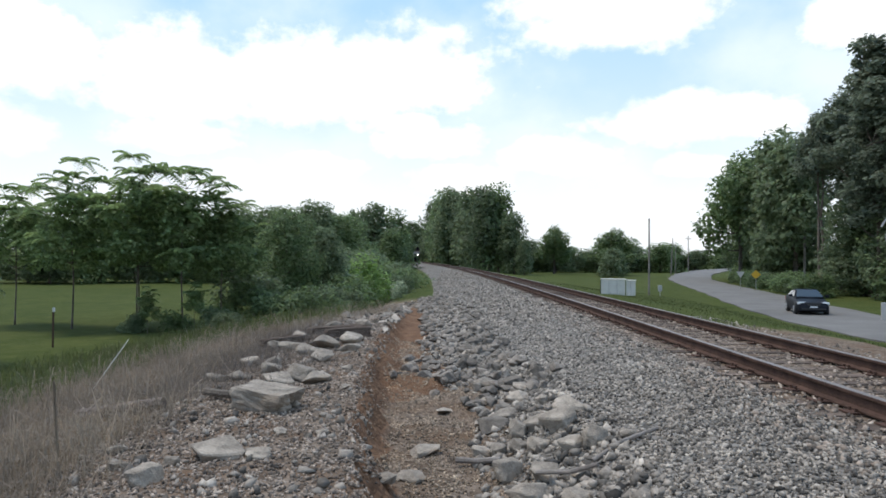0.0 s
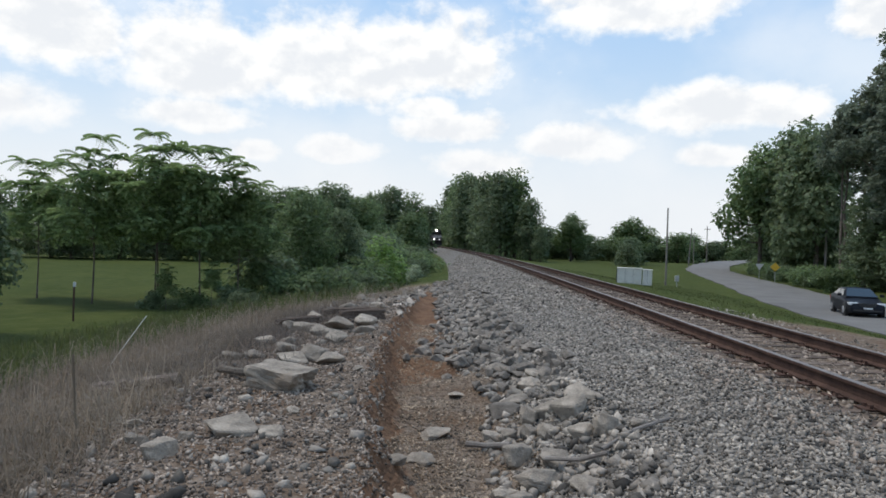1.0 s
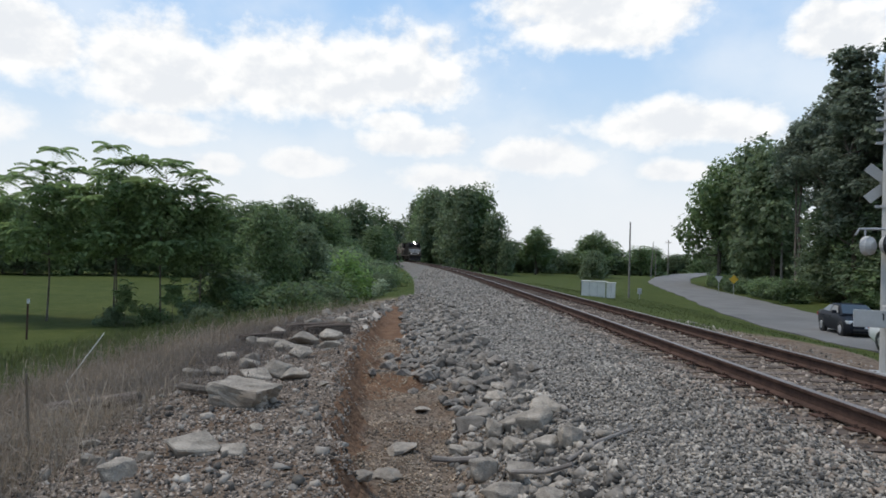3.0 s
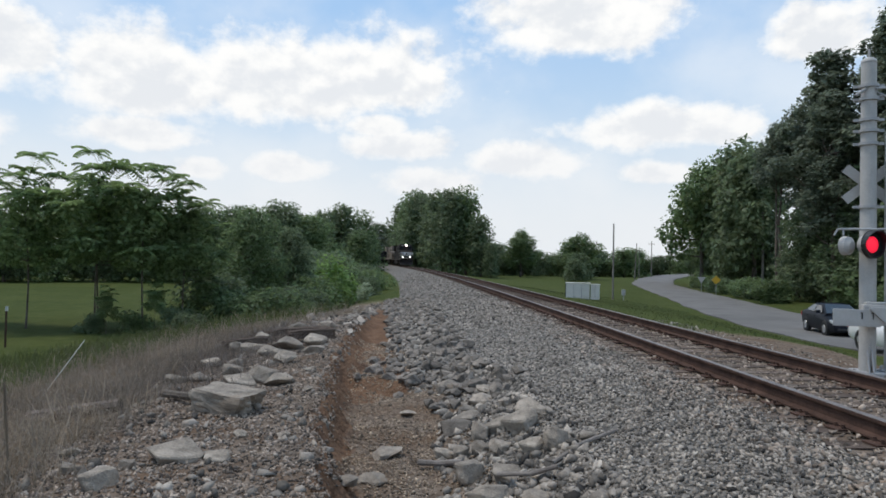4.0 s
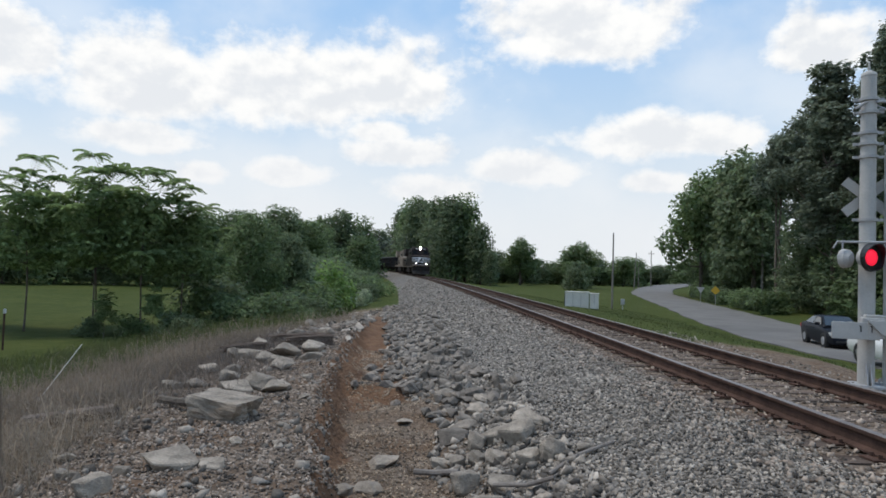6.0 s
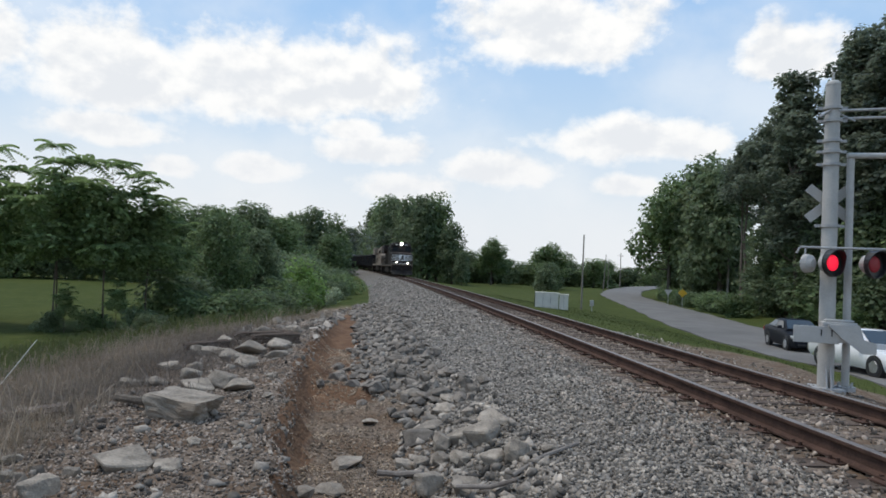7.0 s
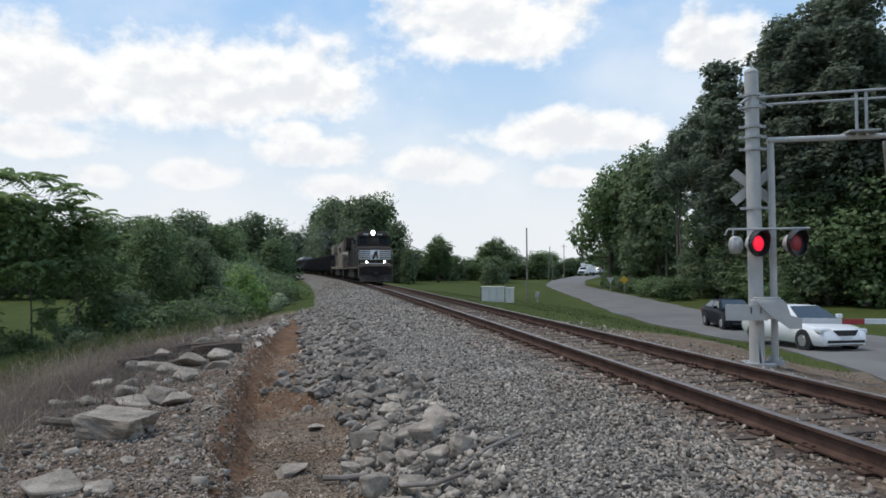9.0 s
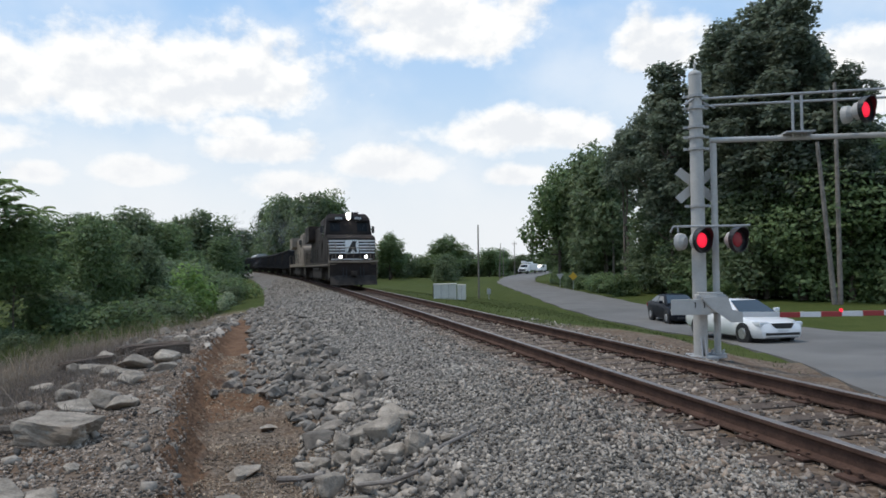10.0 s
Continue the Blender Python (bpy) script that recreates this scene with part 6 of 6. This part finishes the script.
def plank_mesh():
    """A rotten end of a sleeper: split, sagging, with ragged ends."""
    bm = bmesh.new()
    box(bm, -0.5, 0.5, -0.5, 0.5, -0.5, 0.5)
    bmesh.ops.subdivide_edges(bm, edges=bm.edges[:], cuts=7, use_grid_fill=True)
    for v in bm.verts:
        k = noise.noise(Vector((v.co.x * 2.0, v.co.y * 6.0, v.co.z * 6.0)))
        v.co += Vector((0.10 * noise.noise(v.co * 7.0), 0.10 * k, 0.14 * k - 0.25 * v.co.x * v.co.x))
    return finish("old_timber", bm, M["tie"])


PLANK = plank_mesh()
for px, py, pl, pw, pa in ((-2.75, 14.4, 1.15, 0.26, 8), (-2.35, 13.7, 0.9, 0.24, 16), (-3.5, 12.9, 0.8, 0.22, 35)):
    tm = tagged(new("old_timber", PLANK), "dark rotten railway timber lying on the bank", "timber")
    tm.matrix_world = pose(px, py, gz(px, py) + 0.08, 0, -3, pa) @ Matrix.Diagonal((pl, pw, 0.2, 1))
timber([(-5.4, 9.3, gz(-5.4, 9.3)), (-5.0, 9.7, gz(-5.0, 9.7) + 0.75)], 0.007, "pale leaning dead stalk", "stalk", M["cream"])
timber([(-3.25, 5.1, gz(-3.25, 5.1)), (-3.3, 5.1, gz(-3.3, 5.1) + 0.72)], 0.011, "thin upright dead stalk", "stalk", M["straw"])


def fence_post(x, y):
    p = tagged(new("fence_post"), "thin rusty steel fence post standing in the field", "fence post")
    p.matrix_world = pose(x, y, gz(x, y) - 0.1)
    bm = bmesh.new()
    box(bm, -0.03, 0.03, -0.006, 0.006, 0, 1.35)
    box(bm, -0.006, 0.006, 0.006, 0.04, 0, 1.35)
    part("shaft", bm, M["rust"], p)
    bm = bmesh.new()
    box(bm, -0.032, 0.032, -0.008, 0.042, 1.22, 1.36)
    part("tip", bm, M["whiteband"], p, "pale painted tip")


fence_post(-12.6, 20.2)

# ---------------------------------------------------------------- gravel, dead grass and turf


def gravel(name, n, place, size, material, label, seed, parent=None):
    """Thousands of small broken stones lying on the ground, in one mesh."""
    r = np.random.default_rng(seed)
    base = np.array([(0, 0, 1), (1, 0, 0.1), (0.25, 0.95, -0.05), (-0.85, 0.5, 0.1), (-0.8, -0.6, -0.1), (0.35, -0.92, 0.08), (0, 0, -0.8)], float)
    faces = np.array([(0, 1, 2), (0, 2, 3), (0, 3, 4), (0, 4, 5), (0, 5, 1), (6, 2, 1), (6, 3, 2), (6, 4, 3), (6, 5, 4), (6, 1, 5)])
    x, y = place(r, n)
    n = len(x)
    V = base[None] * (1 + 0.45 * r.uniform(-1, 1, (n, 7, 1))) + 0.18 * r.normal(size=(n, 7, 3))
    V *= r.uniform(0.55, 1.25, (n, 1, 3)) * (size * r.uniform(0.5, 1.45, (n, 1, 1)))
    V[:, :, 2] *= 0.8
    a, b, c = (r.uniform(0, 6.28, n) for _ in range(3))
    ca, sa, cb, sb = np.cos(a), np.sin(a), np.cos(b * 0.25), np.sin(b * 0.25)
    R = np.zeros((n, 3, 3))
    R[:, 0, 0], R[:, 0, 1], R[:, 1, 0], R[:, 1, 1], R[:, 2, 2] = ca, -sa, sa, ca, 1
    T = np.zeros((n, 3, 3))
    T[:, 0, 0], T[:, 1, 1], T[:, 1, 2], T[:, 2, 1], T[:, 2, 2] = 1, cb, -sb, sb, cb
    V = np.einsum("nij,njk,nvk->nvi", T, R, V)
    z = ground_z(x, y) + size * np.where(y < 8.5, r.uniform(-0.1, 0.55, n), r.uniform(-0.1, 0.2, n))
    V += np.stack([x, y, z], 1)[:, None]
    F = faces[None] + 7 * np.arange(n)[:, None, None]
    near = y < 8.5
    F = np.concatenate([F[near].reshape(-1, 3), F[~near][:, :5].reshape(-1, 3)])
    tagged(new(name, quick(name, V.reshape(-1, 3), F, material)), label, "gravel", kind="stuff")


def place_ballast(r, n):
    y = 2.2 + 26 * r.random(n) ** 2.0
    xr = trench_right(y)
    lo, hi = xr + 0.55, track_x(y) - 1.12 - 0.25 * r.random(n)
    return lo + (hi - lo) * r.random(n), y


def place_crib(r, n):
    y = 1.0 + 24 * r.random(n) ** 1.6
    return track_x(y) + r.uniform(-1.95, 1.7, n), y


def place_bank(r, n):
    y = 2.6 + 15 * r.random(n) ** 1.8
    hi = trench_left(y) + 0.12
    lo = np.interp(y, [0, 4, 7, 10.6, 14, 17, 24], [-3.0, -3.1, -3.4, -4.0, -4.2, -3.9, -3.2])
    return lo + (hi - lo) * r.random(n), y


def place_floor(r, n):
    y = 2.8 + 13 * r.random(n) ** 1.6
    lo, hi = trench_left(y) + 0.25, trench_right(y) + 0.6
    return lo + (hi - lo) * r.random(n), y


def place_verge(r, n):
    y = 5 + 20 * r.random(n)
    return track_x(y) + 1.5 + 3.8 * r.random(n) ** 1.4, y


gravel("ballast_gravel", 60000, place_ballast, 0.0185, M["ballast"], "loose grey crushed-stone track ballast", 1)
def place_far_ballast(r, n):
    y = 16 + 75 * r.random(n) ** 1.5
    lo = np.maximum(trench_right(y) + 0.5, track_x(y) - 5.2)
    hi = track_x(y) - 1.2
    return lo + (hi - lo) * r.random(n), y


gravel("distant_ballast", 22000, place_far_ballast, 0.036, M["ballast"], "grey track ballast stretching along the line", 8)
gravel("crib_gravel", 12500, place_crib, 0.026, M["bankstone"], "brownish ballast between the ties", 2)
gravel("bank_gravel", 30000, place_bank, 0.0155, M["bankstone"], "brownish gravel spread over the bank", 3)


def place_far_bank(r, n):
    y = 15 + 21 * r.random(n) ** 1.2
    hi = trench_left(y) + 0.1
    return hi - 2.4 * r.random(n) ** 1.2, y


gravel("far_bank_gravel", 5000, place_far_bank, 0.032, M["bankstone"], "brownish stones strewn along the bank", 9)
gravel("far_bank_cobbles", 260, place_far_bank, 0.10, M["ballast"], "pale cobbles strewn along the bank", 10)
gravel("bank_cobbles", 420, place_bank, 0.05, M["ballast"], "pale cobbles scattered over the bank", 4)
gravel("gully_gravel", 18000, place_floor, 0.0145, M["tanstone"], "tan washed gravel on the gully floor", 5)
def place_rubble(r, n):
    y = 4.5 + 26 * r.random(n) ** 1.5
    return trench_right(y) + r.uniform(0.1, 1.35, n), y


gravel("riprap_rubble", 2600, place_rubble, 0.05, M["ballast"], "grey rubble packed between the riprap stones", 7)
gravel("verge_gravel", 3500, place_verge, 0.032, M["ballast"], "pale gravel spilled beside the crossing signal", 6)


def blades(name, n, place, height, width, material, label, seed, lie=0.3):
    """Grass blades as thin bent strips, in one mesh."""
    r = np.random.default_rng(seed)
    x, y, k = place(r, n)
    n = len(x)
    z = ground_z(x, y)
    h = height * r.uniform(0.4, 1.3, n) * k
    a = r.uniform(0, 6.28, n)
    d = np.stack([np.cos(a), np.sin(a), np.zeros(n)], 1)
    s = np.stack([-np.sin(a), np.cos(a), np.zeros(n)], 1) * (width * r.uniform(0.6, 1.3, n))[:, None]
    bend = (lie * r.uniform(0.2, 1.8, n) * h)[:, None]
    p0 = np.stack([x, y, z - 0.02], 1)
    p1 = p0 + d * bend * 0.35 + np.array([0, 0, 1.0]) * (h * 0.6)[:, None]
    p2 = p0 + d * bend + np.array([0, 0, 1.0]) * (h * np.clip(1.05 - lie * 0.5, 0.15, 1))[:, None]
    V = np.stack([p0 - s, p0 + s, p1 + s * 0.7, p1 - s * 0.7, p1 - s * 0.7, p1 + s * 0.7, p2 + s * 0.15, p2 - s * 0.15], 1).reshape(-1, 3)
    tagged(new(name, quick(name, V, quads(V), material)), label, "grass", kind="stuff")


def place_dry(r, n):
    y = 3.5 + 27 * r.random(n) ** 1.7
    e = np.interp(y, [0, 4, 7, 10.6, 14, 17, 24, 31], [-2.9, -3.0, -3.3, -4.0, -4.3, -3.6, -2.9, -2.6])
    return e - 3.4 * r.random(n) ** 1.3 + 0.25 * r.normal(size=n), y, np.ones(n)


def place_green(r, n):
    y = 6 + 22 * r.random(n) ** 1.2
    e = np.interp(y, [0, 4, 7, 10.6, 14, 17, 24, 30], [-5.5, -5.6, -6.0, -6.4, -6.2, -5.8, -4.6, -4.0])
    return e - 5.5 * r.random(n), y, r.uniform(0.5, 1.2, n)


def place_verge_grass(r, n):
    y = 8 + 55 * r.random(n)
    x = track_x(y) + 2.9 + 12 * r.random(n)
    d, _ = road_near(x, y)
    keep = (d > 3.9) & ~((y < 20) & (x - track_x(y) < 7))
    return x[keep], y[keep], np.ones(keep.sum())


def place_bank_far(r, n):
    y = 18 + 40 * r.random(n)
    return track_x(y) - 7.8 - 4.5 * r.random(n), y, r.uniform(0.6, 1.3, n)


blades("dead_grass", 26000, place_dry, 0.30, 0.004, M["straw"], "matted dead grass and straw on the bank", 11, 0.9)
def place_brush(r, n):
    y = 7.5 + 9 * r.random(n)
    return -3.7 + 0.75 * r.normal(size=n) + 0.25 * np.sin(y * 2), y, np.ones(n)


blades("dead_brush", 7000, place_brush, 0.26, 0.004, M["brush"], "tangled grey dead brush on the bank", 16, 1.1)
blades("tall_dead_grass", 1500, place_dry, 0.55, 0.004, M["straw"], "tall dead grass stalks", 12, 0.5)
blades("fallen_stalks", 900, place_dry, 0.60, 0.005, M["straw"], "long pale dead stalks fallen across the bank", 18, 1.7)
blades("bank_grass", 16000, place_green, 0.38, 0.007, M["grass"], "rank green grass on the bank's foot", 13, 0.5)
blades("verge_grass", 14000, place_verge_grass, 0.12, 0.012, M["grass"], "short green grass between track and road", 14, 0.4)
blades("far_bank_grass", 9000, place_bank_far, 0.5, 0.012, M["grass"], "green weeds on the railway bank", 15, 0.4)


def motions():
    for ob, rows in MOVING:
        walk(ob, rows)


motions()
